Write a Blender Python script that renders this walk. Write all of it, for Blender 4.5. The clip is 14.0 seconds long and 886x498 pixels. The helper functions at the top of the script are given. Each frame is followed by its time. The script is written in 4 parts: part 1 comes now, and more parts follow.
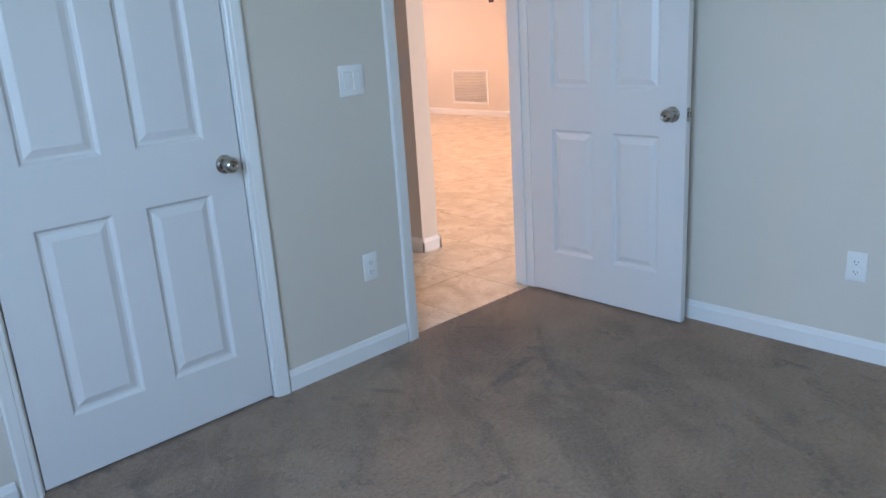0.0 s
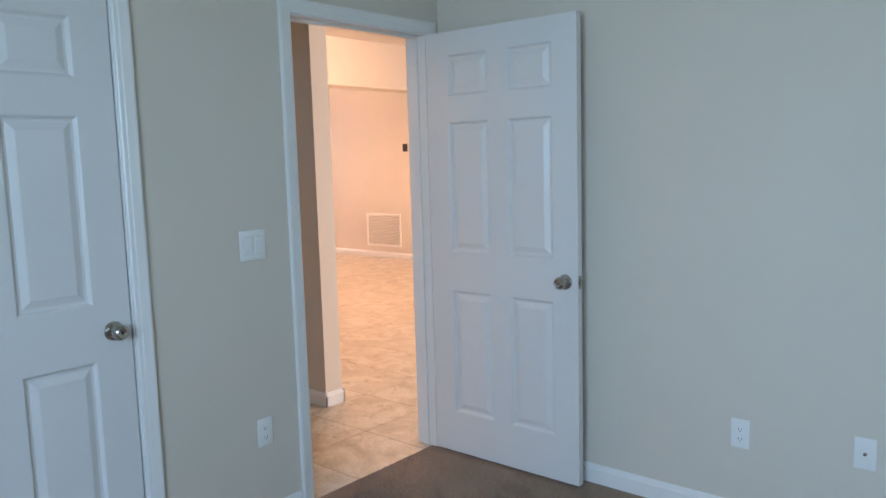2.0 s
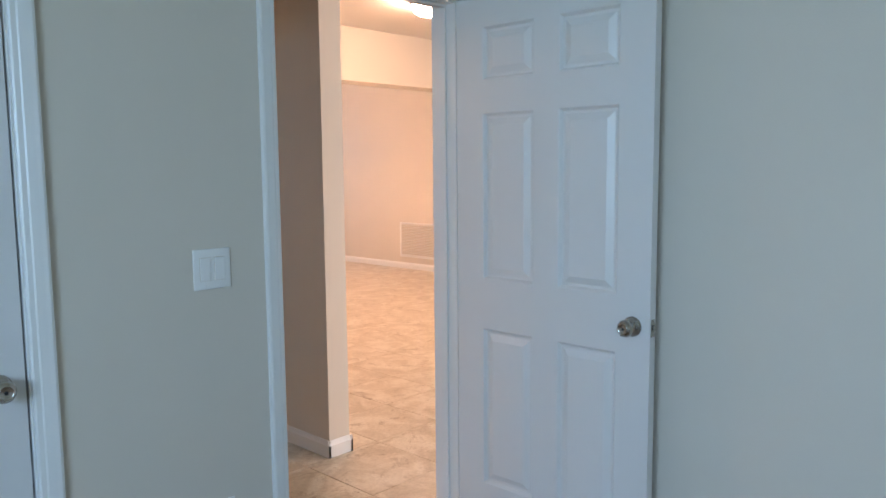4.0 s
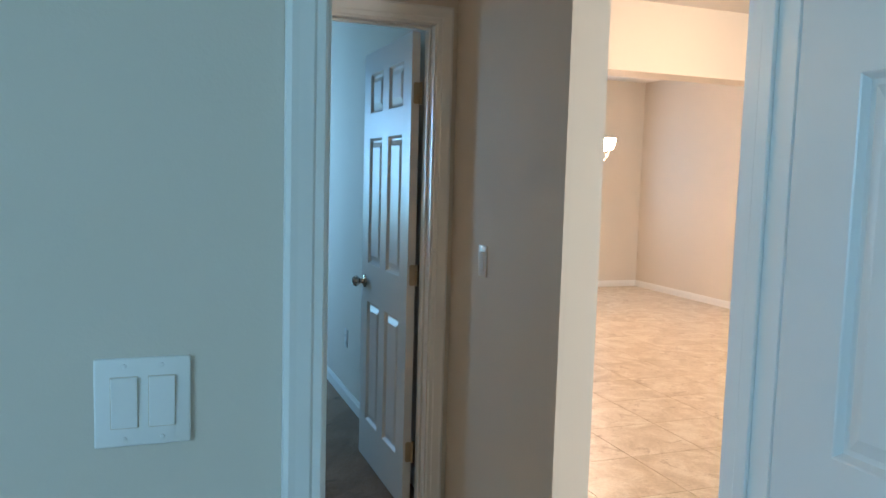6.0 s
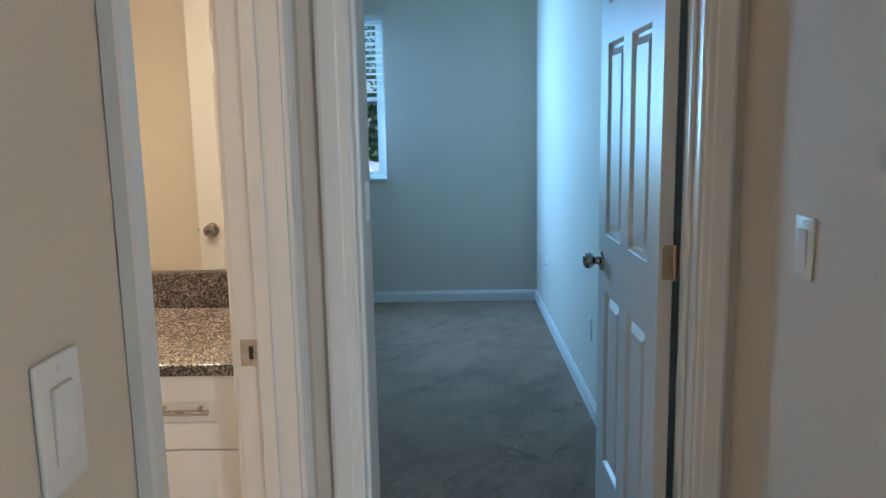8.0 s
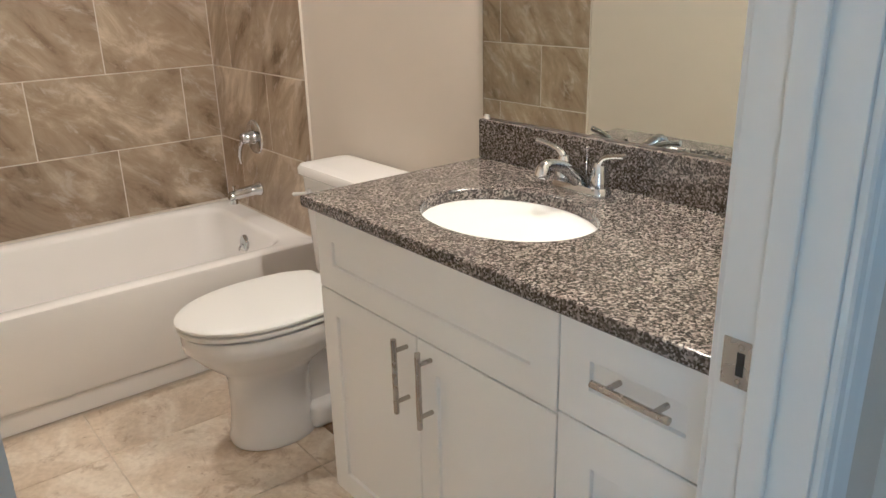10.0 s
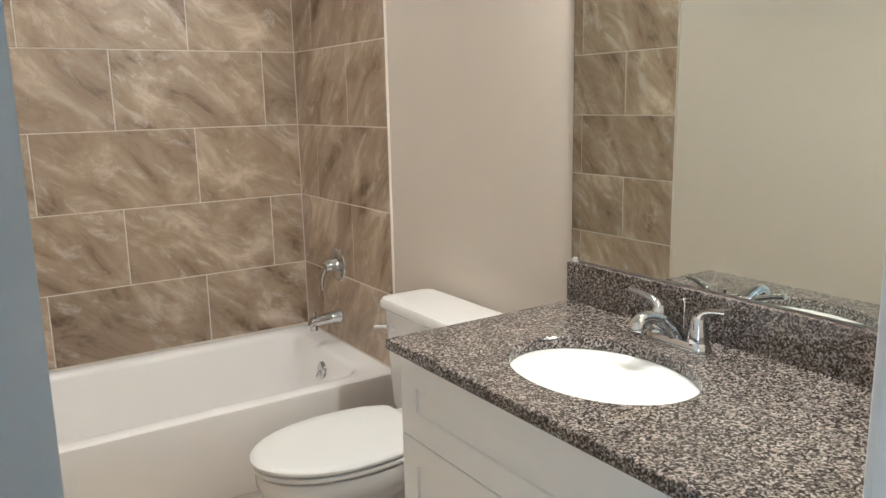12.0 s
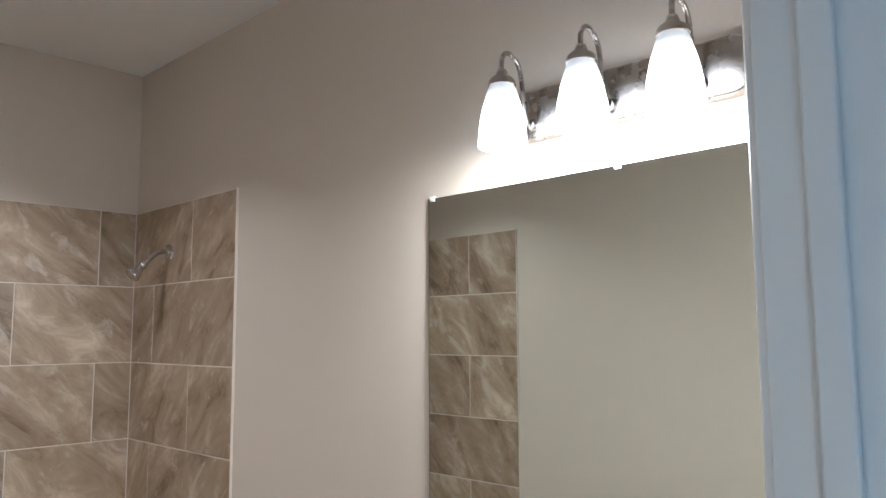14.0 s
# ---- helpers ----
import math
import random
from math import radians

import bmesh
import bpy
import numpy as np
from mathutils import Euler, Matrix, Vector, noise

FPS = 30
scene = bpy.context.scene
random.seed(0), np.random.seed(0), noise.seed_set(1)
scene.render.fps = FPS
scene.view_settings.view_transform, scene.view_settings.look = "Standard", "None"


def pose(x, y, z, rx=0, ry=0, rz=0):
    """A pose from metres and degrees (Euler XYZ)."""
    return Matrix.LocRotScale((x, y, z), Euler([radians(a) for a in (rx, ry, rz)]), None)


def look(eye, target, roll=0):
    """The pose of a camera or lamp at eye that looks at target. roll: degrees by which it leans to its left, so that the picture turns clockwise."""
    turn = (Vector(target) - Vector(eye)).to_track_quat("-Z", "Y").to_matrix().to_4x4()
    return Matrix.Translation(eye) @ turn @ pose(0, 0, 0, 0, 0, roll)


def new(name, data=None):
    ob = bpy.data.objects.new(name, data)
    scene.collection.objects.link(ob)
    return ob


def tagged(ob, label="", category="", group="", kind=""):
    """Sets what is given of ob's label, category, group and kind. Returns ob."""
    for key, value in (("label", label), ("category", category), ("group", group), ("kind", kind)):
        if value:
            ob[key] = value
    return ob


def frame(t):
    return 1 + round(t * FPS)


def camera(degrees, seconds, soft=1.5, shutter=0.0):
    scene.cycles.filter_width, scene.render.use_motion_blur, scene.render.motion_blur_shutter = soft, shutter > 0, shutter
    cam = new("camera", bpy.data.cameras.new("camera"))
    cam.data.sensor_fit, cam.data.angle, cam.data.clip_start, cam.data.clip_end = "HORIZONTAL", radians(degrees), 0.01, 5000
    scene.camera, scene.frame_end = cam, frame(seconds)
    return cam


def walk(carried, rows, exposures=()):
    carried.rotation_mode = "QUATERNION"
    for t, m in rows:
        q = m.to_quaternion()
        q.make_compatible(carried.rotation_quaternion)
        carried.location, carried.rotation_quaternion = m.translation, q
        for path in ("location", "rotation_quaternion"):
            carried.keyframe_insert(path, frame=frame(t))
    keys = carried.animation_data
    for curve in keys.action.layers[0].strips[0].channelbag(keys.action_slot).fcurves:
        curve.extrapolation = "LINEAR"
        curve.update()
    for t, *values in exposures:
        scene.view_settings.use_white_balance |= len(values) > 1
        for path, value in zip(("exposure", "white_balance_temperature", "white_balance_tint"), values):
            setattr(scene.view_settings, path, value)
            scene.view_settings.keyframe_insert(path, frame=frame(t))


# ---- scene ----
cam = camera(60.2, 14.0)
PATH = [
    (0, (-2.84, -2.414, 1.338), (-1.534, -1.009, 0.77), -3.7),
    (0.5, (-2.835, -2.483, 1.266), (-1.455, -1.255, 0.499), -3.7),
    (1, (-2.841, -2.511, 1.257), (-1.415, -1.356, 0.461), -3.0),
    (1.5, (-2.813, -2.483, 1.355), (-1.315, -1.272, 0.817), -0.7),
    (2, (-2.791, -2.473, 1.465), (-1.277, -1.188, 1.226), -1.6),
    (2.2, (-2.782, -2.471, 1.503), (-1.283, -1.16, 1.32), -2.2),
    (4.3, (-1.975, -1.876, 1.43), (-0.56, -0.48, 1.206), 0.3),
    (4.5, (-1.852, -1.798, 1.447), (-0.494, -0.347, 1.227), 0.5),
    (5, (-1.554, -1.545, 1.414), (-0.359, 0.043, 1.196), -0.3),
    (5.5, (-1.276, -1.27, 1.444), (-0.197, 0.403, 1.251), 0.1),
    (6, (-0.999, -1.049, 1.447), (-0.305, 0.818, 1.261), 1.6),
    (6.5, (-0.774, -0.796, 1.421), (-0.424, 1.153, 1.14), 1.8),
    (7.2, (-0.569, -0.386, 1.398), (-0.289, 1.57, 1.083), -0.1),
    (9.3, (-0.522, 0.78, 1.357), (-1.6, 2.399, 0.89), 0.5),
    (9.5, (-0.543, 0.836, 1.354), (-1.774, 2.323, 0.831), 0.5),
    (10, (-0.577, 0.945, 1.328), (-2.051, 2.118, 0.657), -1.4),
    (10.3, (-0.61, 0.983, 1.259), (-2.131, 2.044, 0.511), -1.7),
    (10.5, (-0.619, 0.978, 1.248), (-2.133, 1.985, 0.415), -2.9),
    (11, (-0.638, 0.988, 1.212), (-2.123, 1.909, 0.24), -4.4),
    (11.5, (-0.643, 0.997, 1.263), (-2.2, 1.949, 0.443), -3.3),
    (12, (-0.646, 0.949, 1.388), (-2.287, 2.026, 1.007), -1.2),
    (12.5, (-0.654, 0.919, 1.557), (-2.263, 2.104, 1.461), -1.8),
    (13, (-0.694, 0.919, 1.662), (-2.175, 2.266, 1.702), -0.6),
    (13.5, (-0.697, 0.936, 1.725), (-2.093, 2.355, 1.92), -1.2),
    (14, (-0.699, 0.937, 1.714), (-2.094, 2.353, 1.935), -0.3),
]
EXPO = [(0.0, -0.08, 5700, 32), (0.5, 0.27, 6000, 31), (1.0, 0.5, 5850, 30), (1.5, 0.15, 5850, 30), (2.0, -0.22, 6000, 30), (4.5, -0.3, 5700, 27), (5.0, -0.38, 5500, 27), (5.5, -0.38, 5500, 24), (6.0, -0.26, 5100, 9), (6.5, -0.12, 4600, 8), (7.2, 0.03, 4850, 11),
        (9.3, -0.1, 4750, 8), (9.8, -0.03, 4300, 5), (10.1, -0.01, 3980, 3), (10.5, 0.0, 3850, 1), (11.5, 0.02, 3800, 1), (12.0, 0.02, 3850, 1), (12.5, 0.08, 3720, 1), (13.0, 0.0, 3680, 2), (13.5, -0.26, 3680, 3), (14.0, -0.26, 3680, 3)]
walk(cam, [(t, look(eye, target, roll)) for t, eye, target, roll in PATH], EXPO)

# ---- world, sun, large lights ----
world = bpy.data.worlds.new("world")
scene.world = world
world.use_nodes = True
wn = world.node_tree
sky = wn.nodes.new("ShaderNodeTexSky")
sky.sky_type, sky.sun_disc = "NISHITA", False
sky.sun_elevation, sky.sun_rotation = radians(58), radians(100)
wn.links.new(sky.outputs[0], wn.nodes["Background"].inputs[0])
wn.nodes["Background"].inputs[1].default_value = 0.15


def lamp(name, kind, m, energy, color, **more):
    d = bpy.data.lights.new(name, kind)
    d.energy, d.color = energy, color
    for key, value in more.items():
        if key == "size":
            d.shape, d.size, d.size_y = "RECTANGLE", value[0], value[1]
        elif key == "angle":
            d.angle = value
        elif key == "radius":
            d.shadow_soft_size = value
        elif key == "spread":
            d.spread = value
    ob = new(name, d)
    ob.matrix_world = m
    return ob


lamp("sun", "SUN", look((20, 3, 32), (0, 0, 0)), 4.5, (1, 0.95, 0.87), angle=radians(0.5))
# daylight that enters by the windows
# (sky from above, blue; sunlit lawn from below, green)
lamp("bedroom_sky_light", "AREA", look((-4.05, -2.3, 1.72), (-1.0, -1.95, 0.2)), 60, (0.47, 0.765, 1.0), size=(1.7, 1.0), spread=radians(145))
lamp("bedroom_lawn_light", "AREA", look((-4.05, -2.3, 1.45), (-1.0, -2.1, 2.5)), 13, (0.64, 0.95, 0.46), size=(1.7, 0.9), spread=radians(150))
lamp("far_bedroom_sky_light", "AREA", look((-1.72, 6.0, 1.72), (0.1, 5.0, 1.2)), 34, (0.42, 0.72, 1.0), size=(0.58, 0.9), spread=radians(112))
lamp("far_bedroom_lawn_light", "AREA", look((-1.72, 6.0, 1.40), (-0.2, 4.4, 2.0)), 9, (0.50, 0.90, 0.86), size=(0.58, 0.8), spread=radians(120))
# added lamp in an assumed, unseen south opening; brightens the great room
lamp("great_room_added_light", "AREA", look((2.7, -3.66, 1.25), (2.7, 4, 1.1)), 185, (1.0, 0.93, 0.76), size=(2.6, 2.0))
lamp("dining_window_light", "AREA", look((4.0, 8.1, 1.6), (3.6, 0, 1.3)), 18, (0.75, 0.9, 1.0), size=(0.9, 1.2))

# the three bulbs of the bathroom light bar, in the mouths of their shades
for bulb_x in (-1.735, -1.53, -1.333):
    lamp("vanity_bulb", "POINT", pose(bulb_x, 2.173, 2.122), 27, (1.0, 0.63, 0.32), radius=0.03)

# the recessed light in the ceiling over the tub
tub_lamp = lamp("tub_ceiling_light", "AREA", look((-3.2, 1.5, 2.806), (-3.15, 1.49, 0)), 11.5, (1.0, 0.64, 0.34), spread=radians(112))
tub_lamp.data.shape, tub_lamp.data.size = "DISK", 0.12

# ---- materials ----


def material(name):
    m = bpy.data.materials.new(name)
    m.use_nodes = True
    nt = m.node_tree
    return m, nt, nt.nodes["Principled BSDF"]


def node(nt, kind, **inputs):
    n = nt.nodes.new(kind)
    for k, v in inputs.items():
        n.inputs[k.replace("_", " ")].default_value = v
    return n


def ramp(nt, source, stops):
    r = nt.nodes.new("ShaderNodeValToRGB")
    el = r.color_ramp.elements
    while len(el) < len(stops):
        el.new(0.5)
    for e, (p, c) in zip(el, stops):
        e.position, e.color = p, (*c, 1) if len(c) == 3 else c
    nt.links.new(source, r.inputs[0])
    return r.outputs[0]


def mix(nt, fac, a, b, mode="MIX"):
    n = nt.nodes.new("ShaderNodeMix")
    n.data_type, n.blend_type = "RGBA", mode
    for sock, v in ((n.inputs[0], fac), (n.inputs[6], a), (n.inputs[7], b)):
        if isinstance(v, (int, float)):
            sock.default_value = v
        elif isinstance(v, tuple):
            sock.default_value = (*v, 1)
        else:
            nt.links.new(v, sock)
    return n.outputs[2]


def coords(nt, scale=(1, 1, 1), shift=False, kind="Object"):
    """Object coordinates, scaled; shift moves each piece to its own part of the pattern."""
    tc = nt.nodes.new("ShaderNodeTexCoord")
    mp = nt.nodes.new("ShaderNodeMapping")
    mp.inputs["Scale"].default_value = scale
    nt.links.new(tc.outputs[kind], mp.inputs[0])
    if shift:
        info = nt.nodes.new("ShaderNodeObjectInfo")
        mul = nt.nodes.new("ShaderNodeVectorMath")
        mul.operation = "SCALE"
        mul.inputs[0].default_value = (37.0, 53.0, 29.0)
        nt.links.new(info.outputs["Random"], mul.inputs["Scale"])
        nt.links.new(mul.outputs[0], mp.inputs["Location"])
    return mp.outputs[0]


def noise_tex(nt, vec, scale, detail=4.0, rough=0.55, distort=0.0):
    n = node(nt, "ShaderNodeTexNoise", Scale=scale, Detail=detail, Roughness=rough, Distortion=distort)
    nt.links.new(vec, n.inputs["Vector"])
    return n.outputs[0]


def bump(nt, bsdf, height, strength, distance=0.002):
    b = node(nt, "ShaderNodeBump", Strength=strength, Distance=distance)
    nt.links.new(height, b.inputs["Height"])
    nt.links.new(b.outputs[0], bsdf.inputs["Normal"])


def paint(name, color, rough, orange_peel=0.15, vary=0.04):
    m, nt, b = material(name)
    v = coords(nt)
    big = noise_tex(nt, v, 1.3, 3)
    dark = tuple(c * (1 - vary) for c in color)
    nt.links.new(mix(nt, big, dark, color), b.inputs["Base Color"])
    b.inputs["Roughness"].default_value = rough
    bump(nt, b, noise_tex(nt, v, 160, 2), orange_peel, 0.0015)
    return m


def plain(name, color, rough, metal=0.0, grain=0.0):
    m, nt, b = material(name)
    b.inputs["Base Color"].default_value = (*color, 1)
    b.inputs["Metallic"].default_value = metal
    v = coords(nt)
    nz = noise_tex(nt, v, 30, 3)
    mr = node(nt, "ShaderNodeMapRange")
    mr.inputs["To Min"].default_value, mr.inputs["To Max"].default_value = max(rough - 0.04, 0.02), rough + 0.06
    nt.links.new(nz, mr.inputs[0])
    nt.links.new(mr.outputs[0], b.inputs["Roughness"])
    if grain:
        bump(nt, b, noise_tex(nt, v, 220, 2), grain, 0.0008)
    return m


WALL = paint("wall_paint", (0.66, 0.60, 0.51), 0.72, 0.22)
CEIL = paint("ceiling_paint", (0.74, 0.71, 0.66), 0.85, 0.4)
TRIM = paint("white_trim_paint", (0.78, 0.77, 0.74), 0.32, 0.03, 0.02)
DOOR = paint("white_door_paint", (0.71, 0.70, 0.68), 0.36, 0.05, 0.03)
CABINET = paint("white_cabinet_lacquer", (0.86, 0.86, 0.84), 0.34, 0.02, 0.02)
PLASTIC = plain("white_plastic", (0.80, 0.79, 0.76), 0.3)
PORCELAIN = plain("white_porcelain", (0.78, 0.765, 0.74), 0.07)
ACRYLIC = plain("white_tub_enamel", (0.84, 0.82, 0.79), 0.12)
CHROME = plain("chrome", (0.62, 0.63, 0.64), 0.07, 1.0)
NICKEL = plain("brushed_nickel", (0.46, 0.43, 0.39), 0.26, 1.0, 0.1)
HINGE = plain("satin_hinge_metal", (0.50, 0.40, 0.28), 0.34, 1.0, 0.1)
DARK = plain("dark_slot", (0.02, 0.02, 0.02), 0.6)
RUBBER = plain("beige_grout", (0.60, 0.53, 0.43), 0.9)
GROUT = plain("pale_wall_grout", (0.72, 0.67, 0.58), 0.9)
LENS = plain("dark_display", (0.05, 0.05, 0.05), 0.2)


def make_carpet():
    m, nt, b = material("brown_carpet")
    v = coords(nt)
    patches = noise_tex(nt, v, 2.1, 5, 0.62, 0.9)
    turn = nt.nodes.new("ShaderNodeMapping")
    turn.inputs["Rotation"].default_value = (0, 0, radians(38))
    nt.links.new(v, turn.inputs[0])
    long = nt.nodes.new("ShaderNodeMapping")
    long.inputs["Scale"].default_value = (2.6, 0.9, 1)
    nt.links.new(turn.outputs[0], long.inputs[0])
    sweeps = noise_tex(nt, long.outputs[0], 1.5, 5, 0.7, 0.5)
    stains = noise_tex(nt, v, 4.2, 6, 0.72, 0.9)
    pile = noise_tex(nt, v, 260, 2)
    tufts = noise_tex(nt, v, 70, 5, 0.85)
    c = ramp(nt, patches, [(0.32, (0.33, 0.200, 0.112)), (0.5, (0.43, 0.268, 0.158)), (0.68, (0.50, 0.322, 0.198))])
    c = mix(nt, 0.8, c, ramp(nt, sweeps, [(0.41, (0.70, 0.68, 0.65)), (0.50, (1, 1, 1))]), "MULTIPLY")
    c = mix(nt, ramp(nt, stains, [(0.57, (0, 0, 0)), (0.66, (0.72, 0.72, 0.72))]), c, (0.17, 0.108, 0.066))
    c = mix(nt, 0.8, c, ramp(nt, pile, [(0.3, (0.62, 0.62, 0.62)), (0.65, (1, 1, 1))]), "MULTIPLY")
    c = mix(nt, 0.7, c, ramp(nt, tufts, [(0.40, (0.38, 0.37, 0.36)), (0.60, (1, 1, 1))]), "MULTIPLY")
    nt.links.new(c, b.inputs["Base Color"])
    b.inputs["Roughness"].default_value = 0.97
    b.inputs["Sheen Weight"].default_value = 0.25
    add = nt.nodes.new("ShaderNodeMath")
    nt.links.new(pile, add.inputs[0])
    nt.links.new(tufts, add.inputs[1])
    bump(nt, b, add.outputs[0], 0.7, 0.008)
    return m


def make_floor_tile():
    m, nt, b = material("beige_stone_floor_tile")
    v = coords(nt, shift=True)
    cloud = noise_tex(nt, v, 3.4, 6, 0.62, 1.6)
    vein = noise_tex(nt, v, 6.5, 9, 0.74, 0.9)
    speck = noise_tex(nt, v, 55, 4, 0.7)
    c = ramp(nt, cloud, [(0.32, (0.55, 0.45, 0.32)), (0.48, (0.66, 0.56, 0.425)), (0.62, (0.77, 0.69, 0.56))])
    pit = ramp(nt, vein, [(0.36, (0.75, 0.75, 0.75)), (0.44, (0, 0, 0))])
    c = mix(nt, pit, c, (0.42, 0.315, 0.205))
    holes = ramp(nt, noise_tex(nt, v, 15, 9, 0.78, 0.2), [(0.33, (0.8, 0.8, 0.8)), (0.38, (0, 0, 0))])
    c = mix(nt, holes, c, (0.25, 0.165, 0.10))
    c = mix(nt, 0.35, c, ramp(nt, speck, [(0.35, (0.6, 0.55, 0.5)), (0.6, (1, 1, 1))]), "MULTIPLY")
    nt.links.new(c, b.inputs["Base Color"])
    r = node(nt, "ShaderNodeMapRange")
    r.inputs["To Min"].default_value, r.inputs["To Max"].default_value = 0.24, 0.42
    nt.links.new(cloud, r.inputs[0])
    nt.links.new(r.outputs[0], b.inputs["Roughness"])
    bump(nt, b, vein, 0.12, 0.003)
    return m


def make_wall_tile():
    m, nt, b = material("brown_veined_wall_tile")
    v = coords(nt, shift=True)
    wob = noise_tex(nt, v, 2.2, 4, 0.6)
    info = nt.nodes.new("ShaderNodeObjectInfo")
    vr = nt.nodes.new("ShaderNodeVectorRotate")
    vr.rotation_type = "EULER_XYZ"
    vr.inputs["Rotation"].default_value = (radians(38), radians(38), radians(20))
    nt.links.new(v, vr.inputs["Vector"])
    sc = nt.nodes.new("ShaderNodeMapping")
    sc.inputs["Scale"].default_value = (1.0, 1.0, 2.9)
    nt.links.new(vr.outputs[0], sc.inputs[0])
    streak = noise_tex(nt, sc.outputs[0], 3.2, 9, 0.66, 0.55)
    fine = noise_tex(nt, sc.outputs[0], 6.0, 8, 0.70, 0.6)
    c = ramp(nt, streak, [(0.33, (0.135, 0.094, 0.055)), (0.42, (0.305, 0.236, 0.152)), (0.55, (0.43, 0.348, 0.238)), (0.68, (0.69, 0.593, 0.45))])
    c = mix(nt, ramp(nt, fine, [(0.55, (0, 0, 0)), (0.66, (0.75, 0.75, 0.75))]), c, (0.62, 0.55, 0.46))
    c = mix(nt, ramp(nt, wob, [(0.3, (0.35, 0.35, 0.35)), (0.6, (0, 0, 0))]), c, (0.25, 0.18, 0.125))
    hv = nt.nodes.new("ShaderNodeHueSaturation")
    mr = node(nt, "ShaderNodeMapRange")
    mr.inputs["To Min"].default_value, mr.inputs["To Max"].default_value = 0.88, 1.10
    nt.links.new(info.outputs["Random"], mr.inputs[0])
    nt.links.new(mr.outputs[0], hv.inputs["Value"])
    nt.links.new(c, hv.inputs["Color"])
    nt.links.new(hv.outputs[0], b.inputs["Base Color"])
    b.inputs["Roughness"].default_value = 0.36
    bump(nt, b, streak, 0.10, 0.002)
    return m


def make_granite():
    m, nt, b = material("speckled_granite")
    v = coords(nt)
    vo = node(nt, "ShaderNodeTexVoronoi", Scale=285.0)
    nt.links.new(v, vo.inputs["Vector"])
    vo2 = node(nt, "ShaderNodeTexVoronoi", Scale=170.0)
    nt.links.new(v, vo2.inputs["Vector"])
    cells = ramp(nt, vo.outputs["Color"], [(0.0, (0.006, 0.005, 0.005)), (0.42, (0.018, 0.016, 0.015)), (0.50, (0.11, 0.092, 0.078)), (0.66, (0.29, 0.25, 0.215)), (0.90, (0.54, 0.495, 0.445))])
    cells2 = ramp(nt, vo2.outputs["Color"], [(0.0, (0.015, 0.014, 0.013)), (0.4, (0.13, 0.11, 0.095)), (0.7, (0.30, 0.26, 0.22)), (1.0, (0.52, 0.48, 0.44))])
    c = mix(nt, 0.20, cells, cells2)
    cl = noise_tex(nt, v, 14, 4, 0.6)
    c = mix(nt, ramp(nt, cl, [(0.40, (0.0, 0.0, 0.0)), (0.68, (0.40, 0.40, 0.40))]), c, (0.03, 0.026, 0.024))
    nt.links.new(c, b.inputs["Base Color"])
    b.inputs["Roughness"].default_value = 0.14
    return m


def make_mirror():
    m, nt, b = material("mirror_silver")
    b.inputs["Base Color"].default_value = (0.79, 0.83, 0.79, 1)
    b.inputs["Metallic"].default_value, b.inputs["Roughness"].default_value = 1.0, 0.015
    return m


def make_glass():
    m, nt, b = material("window_glass")
    b.inputs["Base Color"].default_value = (0.93, 0.97, 0.96, 1)
    b.inputs["Transmission Weight"].default_value, b.inputs["Roughness"].default_value = 1.0, 0.0
    b.inputs["IOR"].default_value = 1.45
    return m


def make_glow(name, color, strength):
    m, nt, b = material(name)
    b.inputs["Base Color"].default_value = (0.85, 0.85, 0.82, 1)
    b.inputs["Roughness"].default_value = 0.35
    b.inputs["Emission Color"].default_value = (*color, 1)
    b.inputs["Emission Strength"].default_value = strength
    return m


def make_grass():
    m, nt, b = material("lawn")
    v = coords(nt)
    c = ramp(nt, noise_tex(nt, v, 0.8, 6, 0.7), [(0.3, (0.045, 0.085, 0.022)), (0.7, (0.10, 0.17, 0.045))])
    nt.links.new(c, b.inputs["Base Color"])
    b.inputs["Roughness"].default_value = 0.95
    return m


def make_leaf():
    m, nt, b = material("foliage")
    g = nt.nodes.new("ShaderNodeNewGeometry")
    c = ramp(nt, g.outputs["Random Per Island"], [(0.0, (0.03, 0.07, 0.018)), (0.6, (0.07, 0.13, 0.03)), (1.0, (0.12, 0.19, 0.06))])
    nt.links.new(c, b.inputs["Base Color"])
    b.inputs["Roughness"].default_value = 0.6
    return m


CARPET, FLOOR_TILE, WALL_TILE, GRANITE = make_carpet(), make_floor_tile(), make_wall_tile(), make_granite()
MIRROR, GLASS, GRASS, LEAF = make_mirror(), make_glass(), make_grass(), make_leaf()


def make_bell_glow():
    """Frosted bell shade: brightest round the bulb, weaker at the neck."""
    m, nt, b = material("lit_frosted_bell_glass")
    b.inputs["Base Color"].default_value = (0.85, 0.85, 0.82, 1)
    b.inputs["Roughness"].default_value = 0.35
    b.inputs["Emission Color"].default_value = (1.0, 0.68, 0.40, 1)
    tc, sp = nt.nodes.new("ShaderNodeTexCoord"), nt.nodes.new("ShaderNodeSeparateXYZ")
    nt.links.new(tc.outputs["Object"], sp.inputs[0])
    mr = node(nt, "ShaderNodeMapRange")
    mr.interpolation_type = "SMOOTHSTEP"
    for key, value in (("From Min", 0.035), ("From Max", -0.03), ("To Min", 0.7), ("To Max", 10.0)):
        mr.inputs[key].default_value = value
    nt.links.new(sp.outputs[2], mr.inputs[0])
    nt.links.new(mr.outputs[0], b.inputs["Emission Strength"])
    return m


